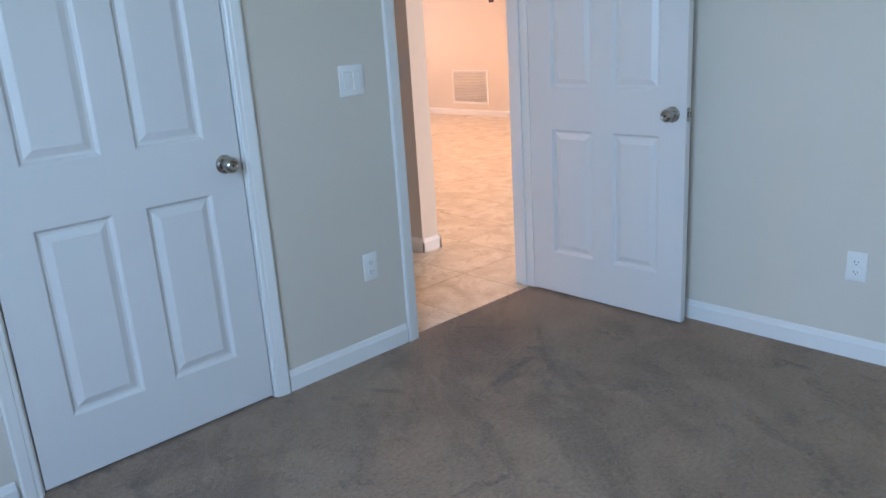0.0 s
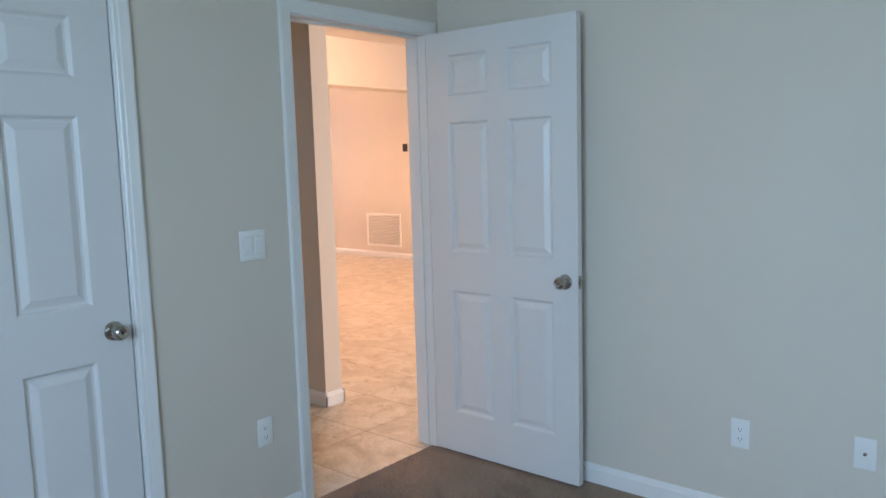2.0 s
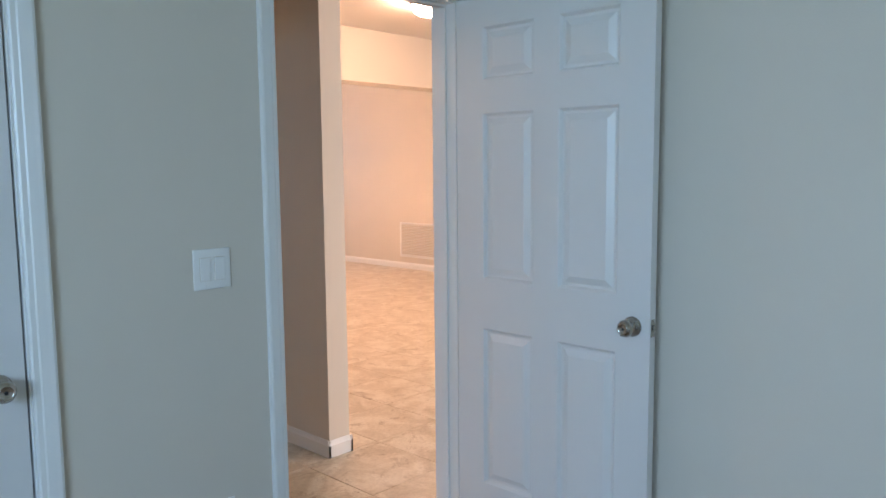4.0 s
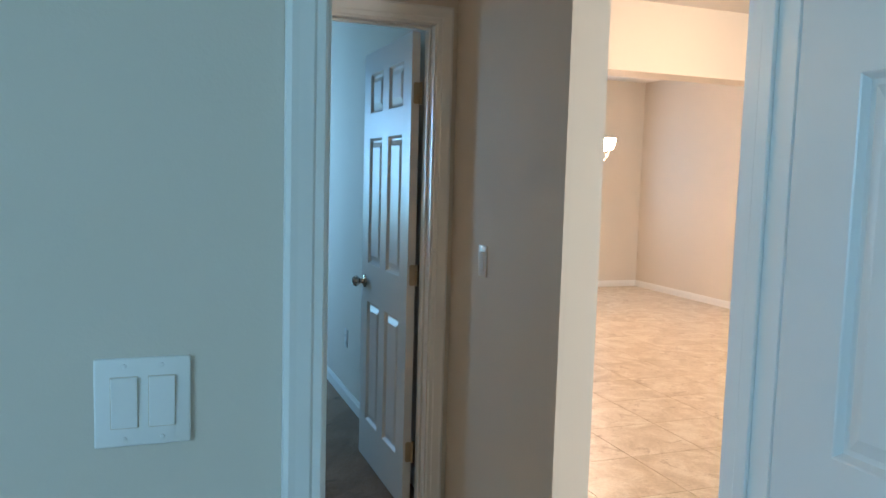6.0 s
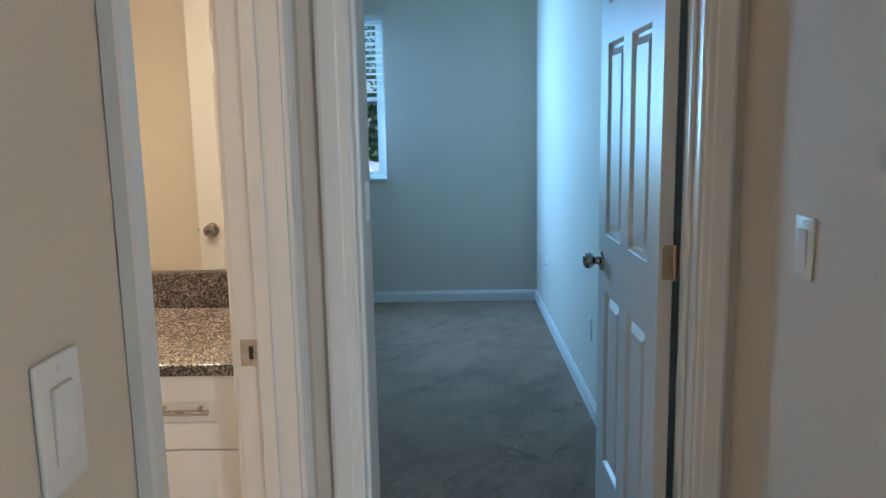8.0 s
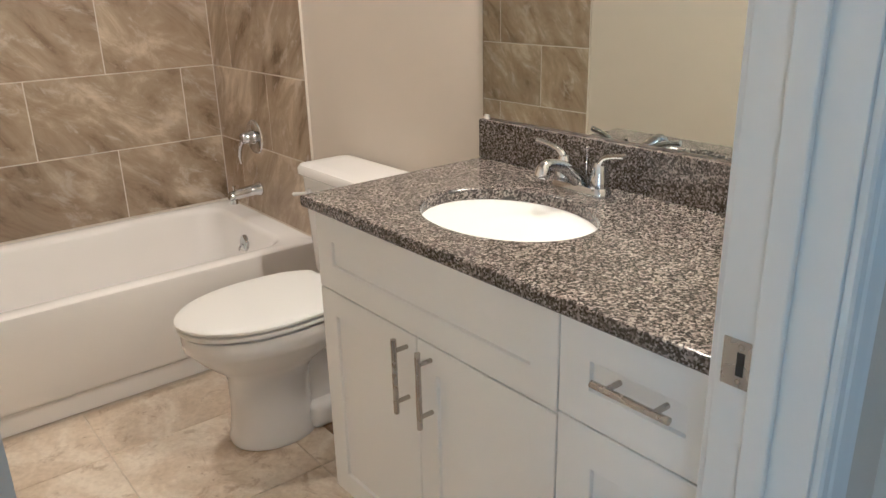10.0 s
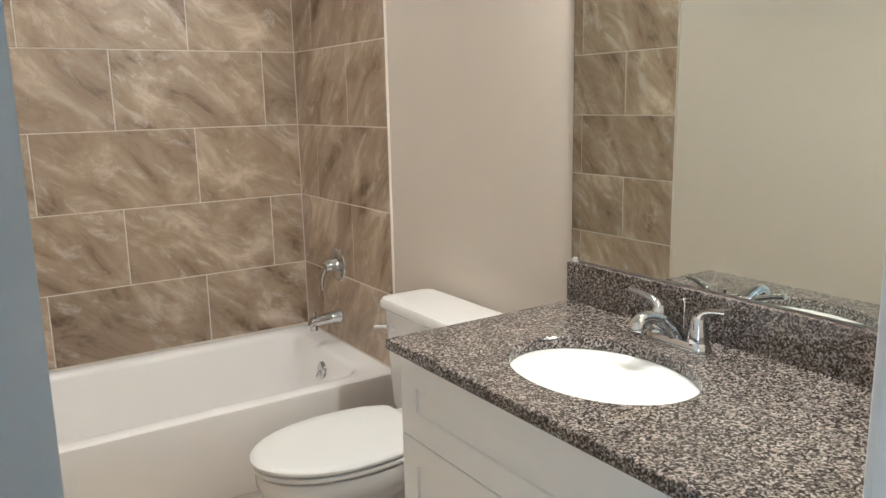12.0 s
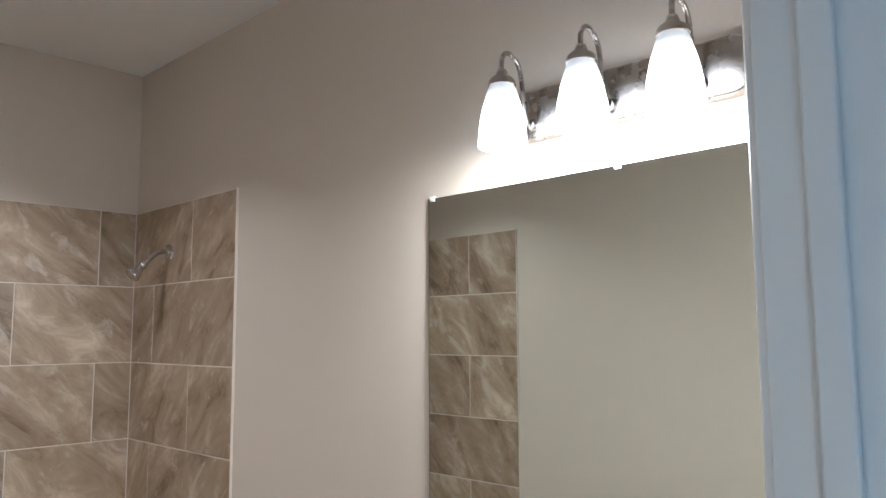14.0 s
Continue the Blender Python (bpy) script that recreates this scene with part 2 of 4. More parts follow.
BARK = plain("bark", (0.12, 0.09, 0.065), 0.9)
FROST = make_bell_glow()
FROST_CAN = make_glow("lit_recessed_lens", (1.0, 0.68, 0.40), 12.0)
FROST_WARM = make_glow("warm_lit_frosted_glass", (1.0, 0.60, 0.32), 150.0)
FROST_DOME = make_glow("warm_lit_bowl_glass", (1.0, 0.60, 0.32), 260.0)

# ---- mesh helpers ----


def box(bm, x0, x1, y0, y1, z0, z1, bevel=0.0, segments=2):
    made = bmesh.ops.create_cube(bm, size=1.0)
    vs = made["verts"]
    for v in vs:
        v.co = Vector(((x0 + x1) / 2 + v.co.x * (x1 - x0), (y0 + y1) / 2 + v.co.y * (y1 - y0), (z0 + z1) / 2 + v.co.z * (z1 - z0)))
    if bevel:
        es = list({e for v in vs for e in v.link_edges})
        bmesh.ops.bevel(bm, geom=es, offset=bevel, segments=segments, affect="EDGES", profile=0.5, clamp_overlap=True)
    return bm


def boxed(*a, **k):
    return box(bmesh.new(), *a, **k)


def lathe(profile, steps=32, m=None, bm=None):
    """Turns (radius, height) pairs about z."""
    bm = bm or bmesh.new()
    rings = []
    for r, h in profile:
        if r < 1e-5:
            rings.append([bm.verts.new((0, 0, h))])
        else:
            rings.append([bm.verts.new((r * math.cos(2 * math.pi * i / steps), r * math.sin(2 * math.pi * i / steps), h)) for i in range(steps)])
    for a, b in zip(rings, rings[1:]):
        for i in range(steps):
            j = (i + 1) % steps
            q = [a[i % len(a)], a[j % len(a)], b[j % len(b)], b[i % len(b)]]
            q = list(dict.fromkeys(q))
            if len(q) > 2:
                bm.faces.new(q)
    if m is not None:
        vs = [v for ring in rings for v in ring]
        bmesh.ops.transform(bm, matrix=m, verts=vs)
    return bm


def tube(points, radius, steps=12, bm=None, caps=True):
    """A round bar along points; radius may be one number or one for each point."""
    bm = bm or bmesh.new()
    pts = [Vector(p) for p in points]
    rad = radius if isinstance(radius, (list, tuple)) else [radius] * len(pts)
    rings, side = [], None
    for i, p in enumerate(pts):
        d = (pts[min(i + 1, len(pts) - 1)] - pts[max(i - 1, 0)]).normalized()
        if side is None:
            side = d.orthogonal().normalized()
        side = (side - d * side.dot(d)).normalized()
        up = d.cross(side)
        rings.append([bm.verts.new(p + (side * math.cos(2 * math.pi * k / steps) + up * math.sin(2 * math.pi * k / steps)) * rad[i]) for k in range(steps)])
    for a, b in zip(rings, rings[1:]):
        for k in range(steps):
            bm.faces.new((a[k], a[(k + 1) % steps], b[(k + 1) % steps], b[k]))
    if caps:
        bm.faces.new(rings[0])
        bm.faces.new(rings[-1])
    return bm


def curve_points(pts, n=8):
    """A smooth line through points (Catmull-Rom)."""
    p = [Vector(q) for q in pts]
    p = [p[0] * 2 - p[1]] + p + [p[-1] * 2 - p[-2]]
    out = []
    for i in range(1, len(p) - 2):
        for k in range(n):
            t = k / n
            out.append(0.5 * ((2 * p[i]) + (p[i + 1] - p[i - 1]) * t + (2 * p[i - 1] - 5 * p[i] + 4 * p[i + 1] - p[i + 2]) * t * t + (3 * p[i] - p[i - 1] - 3 * p[i + 1] + p[i + 2]) * t ** 3))
    out.append(p[-2])
    return out


def loft(rings, bm=None, caps=True):
    bm = bm or bmesh.new()
    rs = [[bm.verts.new(p) for p in ring] for ring in rings]
    n = len(rs[0])
    for a, b in zip(rs, rs[1:]):
        for i in range(n):
            bm.faces.new((a[i], a[(i + 1) % n], b[(i + 1) % n], b[i]))
    if caps:
        bm.faces.new(rs[0])
        bm.faces.new(rs[-1])
    return bm


def rounded(cx, cy, hx, hy, r, z, n=10):
    out = []
    for qx, qy, a0 in ((1, 1, 0), (-1, 1, 90), (-1, -1, 180), (1, -1, 270)):
        for i in range(n + 1):
            a = radians(a0 + 90 * i / n)
            out.append(Vector((cx + qx * (hx - r) + r * math.cos(a), cy + qy * (hy - r) + r * math.sin(a), z)))
    return out


def mesh_of(name, bm, mat, smooth=False):
    bmesh.ops.recalc_face_normals(bm, faces=bm.faces[:])
    me = bpy.data.meshes.new(name)
    bm.to_mesh(me)
    bm.free()
    me.materials.append(mat)
    if smooth:
        me.shade_smooth()
        me.set_sharp_from_angle(angle=radians(38))
    return me


def part(name, bm, mat, parent=None, label="", smooth=False, m=None):
    ob = new(name, mesh_of(name, bm, mat, smooth))
    if parent is not None:
        ob.parent = parent
    if m is not None:
        ob.matrix_basis = m
    return tagged(ob, label)


def thing(name, m, label, category, group="", kind=""):
    ob = new(name)
    ob.empty_display_size = 0.1
    ob.matrix_basis = m
    return tagged(ob, label, category, group, kind)


def structure(name, bm, mat, label, category, smooth=False):
    return tagged(part(name, bm, mat, smooth=smooth), label, category, kind="structure")


# ---- large structure ----
H = 2.82


def wall_x(name, x0, x1, y0, y1, openings, label, top=H):
    """A wall along x; openings are (x0, x1, z0, z1)."""
    bm, x = bmesh.new(), x0
    for a, b, z0, z1 in sorted(openings):
        box(bm, x, a, y0, y1, 0, top)
        if z0 > 0:
            box(bm, a, b, y0, y1, 0, z0)
        box(bm, a, b, y0, y1, z1, top)
        x = b
    box(bm, x, x1, y0, y1, 0, top)
    return structure(name, bm, WALL, label, "wall")


def wall_y(name, x0, x1, y0, y1, openings, label, top=H):
    bm, y = bmesh.new(), y0
    for a, b, z0, z1 in sorted(openings):
        box(bm, x0, x1, y, a, 0, top)
        if z0 > 0:
            box(bm, x0, x1, a, b, 0, z0)
        box(bm, x0, x1, a, b, z1, top)
        y = b
    box(bm, x0, x1, y, y1, 0, top)
    return structure(name, bm, WALL, label, "wall")


DH = 2.062  # height of the rough door openings
bedroom_wall = wall_x("wall_bedroom_door", -4.1, 0.13, 0.0, 0.12, [(-2.375, -1.507, 0, DH), (-0.797, 0.048, 0, DH)], "beige painted bedroom wall with a doorway and a closet door")
wall_y("wall_bedroom_right", 0.13, 0.25, -3.75, 0.12, [], "plain beige painted bedroom wall beside the open door")
wall_y("wall_bedroom_left", -4.22, -4.1, -3.75, 0.9, [(-3.2, -1.4, 0.95, 2.25)], "beige painted bedroom side wall with a window")
wall_x("wall_bedroom_back", -4.22, 0.25, -3.87, -3.75, [], "plain beige painted bedroom back wall")
wall_x("wall_closet_back", -4.1, -0.99, 0.65, 0.75, [], "plain wall behind the closet")
wall_y("wall_hall_bath", -0.99, -0.87, 0.12, 1.86, [(0.919, 1.683, 0, DH)], "beige hall wall with the bathroom doorway")
wall_x("wall_hall_end", -0.99, 0.12, 1.86, 1.98, [(-0.775, 0.042, 0, DH)], "beige hall end wall with a doorway to the second bedroom")
wall_y("wall_hall_stub", 0.12, 0.247, 0.945, 8.17, [], "beige wall between hall and great room with an open end")
wall_x("wall_second_bedroom_back", -4.1, 0.12, 6.03, 6.15, [(-2.05, -1.035, 0.965, 2.2)], "beige second bedroom end wall with a window")
wall_y("wall_second_bedroom_left", -4.1, -3.98, 2.415, 6.03, [], "plain beige second bedroom side wall")
structure("wall_second_bedroom_entry", boxed(-0.988, -0.78, 1.98, 2.415, 0, H), WALL, "short beige wall beside the second bedroom doorway", "wall")
wall_x("wall_bath_mirror", -3.97, -0.99, 2.303, 2.415, [], "beige bathroom wall behind vanity, toilet and tub")
wall_y("wall_bath_tub", -3.97, -3.848, 0.65, 2.303, [], "bathroom wall behind the tub")
wall_x("wall_bath_left", -3.848, -0.99, 0.752, 0.77, [], "plain beige bathroom wall")
wall_y("wall_great_far", 5.3, 5.42, -3.75, 8.17, [], "long beige great room wall with an air grille")
wall_x("wall_dining_window", 0.247, 5.3, 8.05, 8.17, [(3.55, 4.46, 0.94, 2.26)], "beige dining room wall with a narrow window")
wall_x("wall_great_south", 0.25, 5.42, -3.87, -3.75, [(1.4, 4.0, 0.02, 2.3)], "great room wall with an assumed, unseen wide glazed opening")
structure("wall_header", boxed(0.247, 5.3, 4.0, 4.3, 2.293, H), WALL, "beige dropped header over the wide dining room opening", "wall")
structure("ceiling", boxed(-4.22, 5.42, -3.87, 8.17, H, H + 0.1), CEIL, "flat off-white painted ceiling", "ceiling")
structure("floor_bedroom", boxed(-4.1, 0.13, -3.75, 0.03, -0.1, 0.0), CARPET, "worn brown carpet with dark stains and vacuum marks", "floor")
structure("floor_closet", boxed(-2.6, -1.3, 0.03, 0.65, -0.1, 0.0), CARPET, "brown carpet inside the closet", "floor")
structure("floor_second_bedroom", boxed(-4.1, 0.12, 1.94, 6.03, -0.1, 0.0), CARPET, "brown carpet of the second bedroom", "floor")
great_floor = structure("floor_great_room", boxed(-0.99, 5.3, -3.75, 8.05, -0.1, -0.006), RUBBER, "beige stone tile floor with thin grout joints", "floor")
bath_floor = structure("floor_bath", boxed(-3.848, -0.99, 0.77, 2.303, -0.1, -0.004), RUBBER, "beige stone tile bathroom floor", "floor")
structure("ground", boxed(-400, 400, -400, 400, -0.5, -0.25), GRASS, "mown green lawn reaching the horizon", "ground")


def skirting(name, x0, y0, x1, y1, nx, ny, height=0.085, thick=0.013):
    """A baseboard from one end to the other; (nx, ny) points into the room."""
    d = Vector((x1 - x0, y1 - y0, 0))
    n = Vector((nx, ny, 0))
    prof = [(0, 0), (thick, 0), (thick, height * 0.72), (thick * 0.75, height * 0.80), (thick * 0.55, height * 0.92), (thick * 0.3, height), (0, height)]
    rings = [[Vector((x, y, 0)) + n * a + Vector((0, 0, h)) for a, h in prof] for x, y in ((x0, y0), (x1, y1))]
    return tagged(part(name, loft(rings), TRIM), "white painted wooden baseboard", "baseboard", kind="structure")


for a in [(-1.455, 0, -0.85, 0, 0, -1), (0.1, 0, 0.13, 0, 0, -1), (0.13, -3.75, 0.13, 0, -1, 0), (-4.1, 0, -2.43, 0, 0, -1), (-4.1, -3.75, -4.1, 0, 1, 0), (-4.1, -3.75, 0.13, -3.75, 0, 1),
          (0.12, 0.932, 0.12, 1.86, -1, 0), (0.107, 0.945, 0.26, 0.945, 0, -1), (0.247, 0.932, 0.247, 8.05, 1, 0), (-0.87, 0.12, -0.87, 0.873, 1, 0), (-0.87, 1.735, -0.87, 1.86, 1, 0),
          (0.12, 1.98, 0.12, 6.03, -1, 0), (-0.78, 1.998, -0.78, 2.415, 1, 0), (-4.0, 6.03, 0.12, 6.03, 0, -1), (5.3, -3.75, 5.3, 8.05, -1, 0), (0.247, 8.05, 5.3, 8.05, 0, -1),
          (-2.06, 2.303, -3.02, 2.303, 0, -1), (-0.87, 0.12, -0.86, 0.12, 0, 1), (0.1, 0.12, 0.25, 0.12, 0, 1)]:
    skirting("baseboard", *a)

# ---- door frames and doors ----


def door_frame(name, m, w, t, label, h=2.044, front=True, back=True, stop_at=0.04, width=0.057):
    """Jambs, stops and casings round a finished opening w wide; local x along the wall, y through it."""
    f = thing(name, m, label, "door frame", kind="structure")
    j = 0.018
    part("jamb", boxed(-j, 0, -0.001, t + 0.001, 0, h + j, bevel=0.0015), TRIM, f)
    part("jamb", boxed(w, w + j, -0.001, t + 0.001, 0, h + j, bevel=0.0015), TRIM, f)
    part("head_jamb", boxed(0, w, -0.001, t + 0.001, h, h + j, bevel=0.0015), TRIM, f)
    s0, s1 = stop_at, stop_at + 0.032
    part("stop", boxed(0, 0.010, s0, s1, 0, h - 0.010, bevel=0.003), TRIM, f)
    part("stop", boxed(w - 0.010, w, s0, s1, 0, h - 0.010, bevel=0.003), TRIM, f)
    part("stop", boxed(0, w, s0, s1, h - 0.010, h, bevel=0.003), TRIM, f)
    k = width / 0.057
    prof = [(0.0, 0.0), (0.0, 0.008), (0.004 * k, 0.011), (0.016 * k, 0.0115), (0.020 * k, 0.014), (0.040 * k, 0.016), (0.050 * k, 0.0175), (0.057 * k, 0.015), (0.057 * k, 0.0)]
    r = 0.006
    for on, y, s in ((front, 0.0, -1), (back, t, 1)):
        if not on:
            continue
        for side in (0, 1):
            sx = -r if side == 0 else w + r
            d = -1 if side == 0 else 1
            bot = [Vector((sx + d * o, y + s * (q + 0.0015), 0)) for o, q in prof]
            top = [Vector((sx + d * o, y + s * (q + 0.0015), h + r + o)) for o, q in prof]
            part("casing", loft([bot, top]), TRIM, f)
        a = [Vector((-r - o, y + s * (q + 0.0015), h + r + o)) for o, q in prof]
        b = [Vector((w + r + o, y + s * (q + 0.0015), h + r + o)) for o, q in prof]
        part("casing", loft([a, b]), TRIM, f)
    return f


def panel_leaf(W, Ht, T):
    """A moulded six-panel leaf; x from the hinge, both faces shaped."""
    st = 0.122 * W / 0.81
    mid = 0.105 * W / 0.81
    pw = (W - 2 * st - mid) / 2
    xs = [0, st, st + pw, st + pw + mid, W - st, W]
    zs = [0, 0.205, 0.812, 1.0, 1.615, 1.735, 1.925, Ht]
    bm = bmesh.new()
    for face in (0, 1):
        def P(x, z, depth):
            return bm.verts.new((x, depth if face == 0 else T - depth, z))
        for i in range(5):
            for k in range(7):
                x0, x1, z0, z1 = xs[i], xs[i + 1], zs[k], zs[k + 1]
                if i in (1, 3) and k in (1, 3, 5):
                    rings = []
                    for inset, depth in ((0, 0), (0.003, 0.002), (0.011, 0.0125), (0.020, 0.013), (0.042, 0.004), (0.045, 0.003)):
                        rings.append([P(x0 + inset, z0 + inset, depth), P(x1 - inset, z0 + inset, depth), P(x1 - inset, z1 - inset, depth), P(x0 + inset, z1 - inset, depth)])
                    for a, b in zip(rings, rings[1:]):
                        for q in range(4):
                            bm.faces.new((a[q], a[(q + 1) % 4], b[(q + 1) % 4], b[q]))
                    bm.faces.new(rings[-1])
                else:
                    bm.faces.new((P(x0, z0, 0), P(x1, z0, 0), P(x1, z1, 0), P(x0, z1, 0)))
    c = [[bm.verts.new((x, y, z)) for x, z in ((0, 0), (W, 0), (W, Ht), (0, Ht))] for y in (0, T)]
    for q in range(4):
        bm.faces.new((c[0][q], c[0][(q + 1) % 4], c[1][(q + 1) % 4], c[1][q]))
    bmesh.ops.remove_doubles(bm, verts=bm.verts[:], dist=0.0002)
    return bm


KNOB = [(0.0, 0.0), (0.033, 0.0), (0.033, 0.003), (0.029, 0.008), (0.016, 0.011), (0.0125, 0.016), (0.0125, 0.026), (0.020, 0.032), (0.0265, 0.040), (0.0275, 0.048), (0.0245, 0.057), (0.016, 0.063), (0.014, 0.0615), (0.0, 0.0615)]


def door(name, m, W, label, hinge_side=0, Ht=2.03, T=0.035, knobs=(0, 1), hinges=True, metal=None, latch=True, mid_hinge=1.02):
    metal = metal or HINGE
    d = thing(name, m, label, "door")
    part("leaf", panel_leaf(W, Ht, T), DOOR, d)
    kx, kz = W - 0.062, 0.905
    for s in knobs:
        mm = pose(kx, 0, kz, 90, 0, 0) if s == 0 else pose(kx, T, kz, -90, 0, 0)
        k = part("knob", lathe(KNOB, 28), NICKEL, d, "satin nickel round door knob", smooth=True, m=mm)
        part("keyhole", lathe([(0, 0), (0.0045, 0), (0.0045, 0.0012), (0, 0.0012)], 12), DARK, k, m=pose(0, 0, 0.0612))
    if latch:
        lp = part("latch_plate", boxed(W, W + 0.0018, T / 2 - 0.0125, T / 2 + 0.0125, kz - 0.0285, kz + 0.0285, bevel=0.0006), NICKEL, d)
        part("latch_bolt", boxed(W + 0.001, W + 0.011, T / 2 - 0.006, T / 2 + 0.006, kz - 0.009, kz + 0.009, bevel=0.003), NICKEL, lp)
    if hinges:
        y = -0.005 if hinge_side == 0 else T + 0.005
        for z in (0.25, mid_hinge, 1.78):
            h = part("hinge", tube([(-0.004, y, z - 0.045), (-0.004, y, z + 0.045)], 0.0065, 12), metal, d, "satin metal butt hinge", smooth=True)
            w0, w1 = (0.0, T - 0.009) if hinge_side == 0 else (0.009, T)
            outline = rounded((w0 + w1) / 2, z, (w1 - w0) / 2, 0.0445, 0.009, 0.0, 5)
            part("hinge_leaf", loft([[Vector((x, p.x, p.y)) for p in outline] for x in (-0.0025, -0.0003)]), metal, h)
            for q in (-0.03, 0.0, 0.03):
                part("screw", lathe([(0, 0), (0.004, 0), (0.003, 0.001), (0, 0.001)], 10), metal, h, m=pose(-0.0024, T / 2 + (0.006 if q else -0.006), z + q, 0, -90, 0))
    return d


door_frame("door_frame_bedroom", pose(-0.779, 0, 0), 0.809, 0.12, "white painted door frame with narrow moulded casing", stop_at=0.045)
door_frame("door_frame_closet", pose(-2.357, 0, 0), 0.832, 0.12, "white painted closet door frame with moulded casing", back=False, stop_at=0.045)
door_frame("door_frame_second_bedroom", pose(-0.757, 1.86, 0), 0.781, 0.12, "white painted door frame at the hall end", stop_at=0.043, width=0.066)
door_frame("door_frame_bath", pose(-0.87, 0.937, 0, 0, 0, 90), 0.728, 0.12, "white painted bathroom door frame with a metal strike plate", stop_at=0.043)

door("door_bedroom", pose(0.018, -0.021, 0.012, 0, 0, -89.8), 0.812, "white six-panel bedroom door standing open against the wall", hinge_side=1)
door("door_closet", pose(-2.353, 0.002, 0.012), 0.822, "closed white six-panel closet door with a round knob", hinge_side=0, knobs=(0,), hinges=False, latch=False)
door("door_second_bedroom", pose(0.012, 2.002, 0.012, 0, 0, 90.5), 0.742, "white six-panel door standing open into the second bedroom", hinge_side=0)
door("door_bath", pose(-0.998, 0.978, 0.012, 0, 0, 182), 0.716, "white bathroom door standing open beside the tub side", hinge_side=1, metal=NICKEL, mid_hinge=1.085)

# strike plate on the bathroom jamb
strike = thing("strike_plate", pose(-0.958, 1.665, 0.918, 0, 0, 0), "brushed metal strike plate screwed to the white jamb", "strike plate")
part("plate", boxed(-0.024, 0.019, -0.0022, -0.0002, -0.029, 0.029, bevel=0.0008), NICKEL, strike)
part("lip", boxed(-0.006, 0.003, -0.0030, -0.0021, -0.014, 0.014), DARK, strike, "dark latch slot")
for q in (-0.0215, 0.0215):
    part("screw", lathe([(0, 0), (0.004, 0), (0.003, 0.0012), (0, 0.0012)], 10), NICKEL, strike, m=pose(-0.002, -0.0022, q, 90, 0, 0))


# ---- wall plates ----


def light_switch(m, gangs, label):
    w = 0.072 + 0.046 * (gangs - 1)
    t = thing("light_switch", m, label, "light switch")
    part("plate", boxed(-w / 2, w / 2, -0.0055, 0.0, -0.0585, 0.0585, bevel=0.003, segments=3), PLASTIC, t, smooth=True)
    for i in range(gangs):
        cx = (i - (gangs - 1) / 2) * 0.046
        # gap shade round the rocker, put in as a beige strip
        part("rocker_gap_shade", boxed(cx - 0.0170, cx + 0.0170, -0.0060, -0.005, -0.0343, 0.0343, bevel=0.0004), RUBBER, t, "thin beige strip standing in for the shade round the rocker")
        bm = boxed(cx - 0.0160, cx + 0.0160, -0.0085, -0.004, -0.0333, 0.0333, bevel=0.001)
        for v in bm.verts:
            if v.co.y < -0.006:
                v.co.y -= 0.0012 * (v.co.z / 0.033)
        part("rocker", bm, PLASTIC, t)
        for z in (-0.048, 0.048):
            part("screw", lathe([(0, 0), (0.0032, 0), (0.0026, 0.001), (0, 0.001)], 10), PLASTIC, t, m=pose(cx, -0.0055, z, 90, 0, 0))
    return t


def outlet(m, label, kind="duplex"):
    t = thing("wall_outlet", m, label, "outlet")
    part("plate", boxed(-0.036, 0.036, -0.005, 0.0, -0.0575, 0.0575, bevel=0.0028, segments=3), PLASTIC, t, smooth=True)
    if kind == "duplex":
        for z in (-0.0195, 0.0195):
            r = part("receptacle", lathe([(0, 0), (0.0165, 0), (0.0165, 0.002), (0, 0.002)], 20), PLASTIC, t, m=pose(0, -0.005, z, 90, 0, 0))
            for x, hh in ((-0.0063, 0.004), (0.0063, 0.0033)):
                part("slot", boxed(x - 0.0011, x + 0.0011, -hh, hh, 0.0018, 0.0024), DARK, r)
            part("ground_hole", lathe([(0, 0.0018), (0.0023, 0.0018), (0.0023, 0.0024), (0, 0.0024)], 10), DARK, r, m=pose(0, -0.0095, 0))
        part("screw", lathe([(0, 0), (0.003, 0), (0.0025, 0.001), (0, 0.001)], 10), PLASTIC, t, m=pose(0, -0.005, 0, 90, 0, 0))
    else:
        part("socket", lathe([(0, 0), (0.0065, 0), (0.0055, 0.003), (0.0045, 0.003), (0.0045, 0.011), (0, 0.011)], 16), NICKEL, t, "threaded metal cable socket", m=pose(0, -0.005, 0, 90, 0, 0))
        for z in (-0.041, 0.041):
            part("screw", lathe([(0, 0), (0.003, 0), (0.0025, 0.001), (0, 0.001)], 10), PLASTIC, t, m=pose(0, -0.005, z, 90, 0, 0))
    return t


light_switch(pose(-1.021, 0, 1.146), 2, "white double rocker light switch on the bedroom wall")
light_switch(pose(0.12, 1.53, 1.145, 0, 0, -90), 1, "white single rocker light switch on the hall wall")
light_switch(pose(-0.87, 0.735, 1.14, 0, 0, 90), 1, "white single rocker light switch beside the bathroom door")
light_switch(pose(-0.78, 2.3, 1.17, 0, 0, 90), 1, "white single rocker light switch inside the second bedroom doorway")
outlet(pose(-1.012, 0, 0.392), "white duplex wall outlet below the light switch")
outlet(pose(0.13, -1.487, 0.365, 0, 0, -90), "white duplex wall outlet on the plain bedroom wall")
outlet(pose(0.13, -1.921, 0.385, 0, 0, -90), "white cable socket plate on the plain bedroom wall", "cable")
outlet(pose(0.12, 3.69, 0.405, 0, 0, -90), "white duplex wall outlet behind the second bedroom door")
outlet(pose(0.12, 5.36, 0.405, 0, 0, -90), "white wall outlet near the second bedroom corner", "cable")

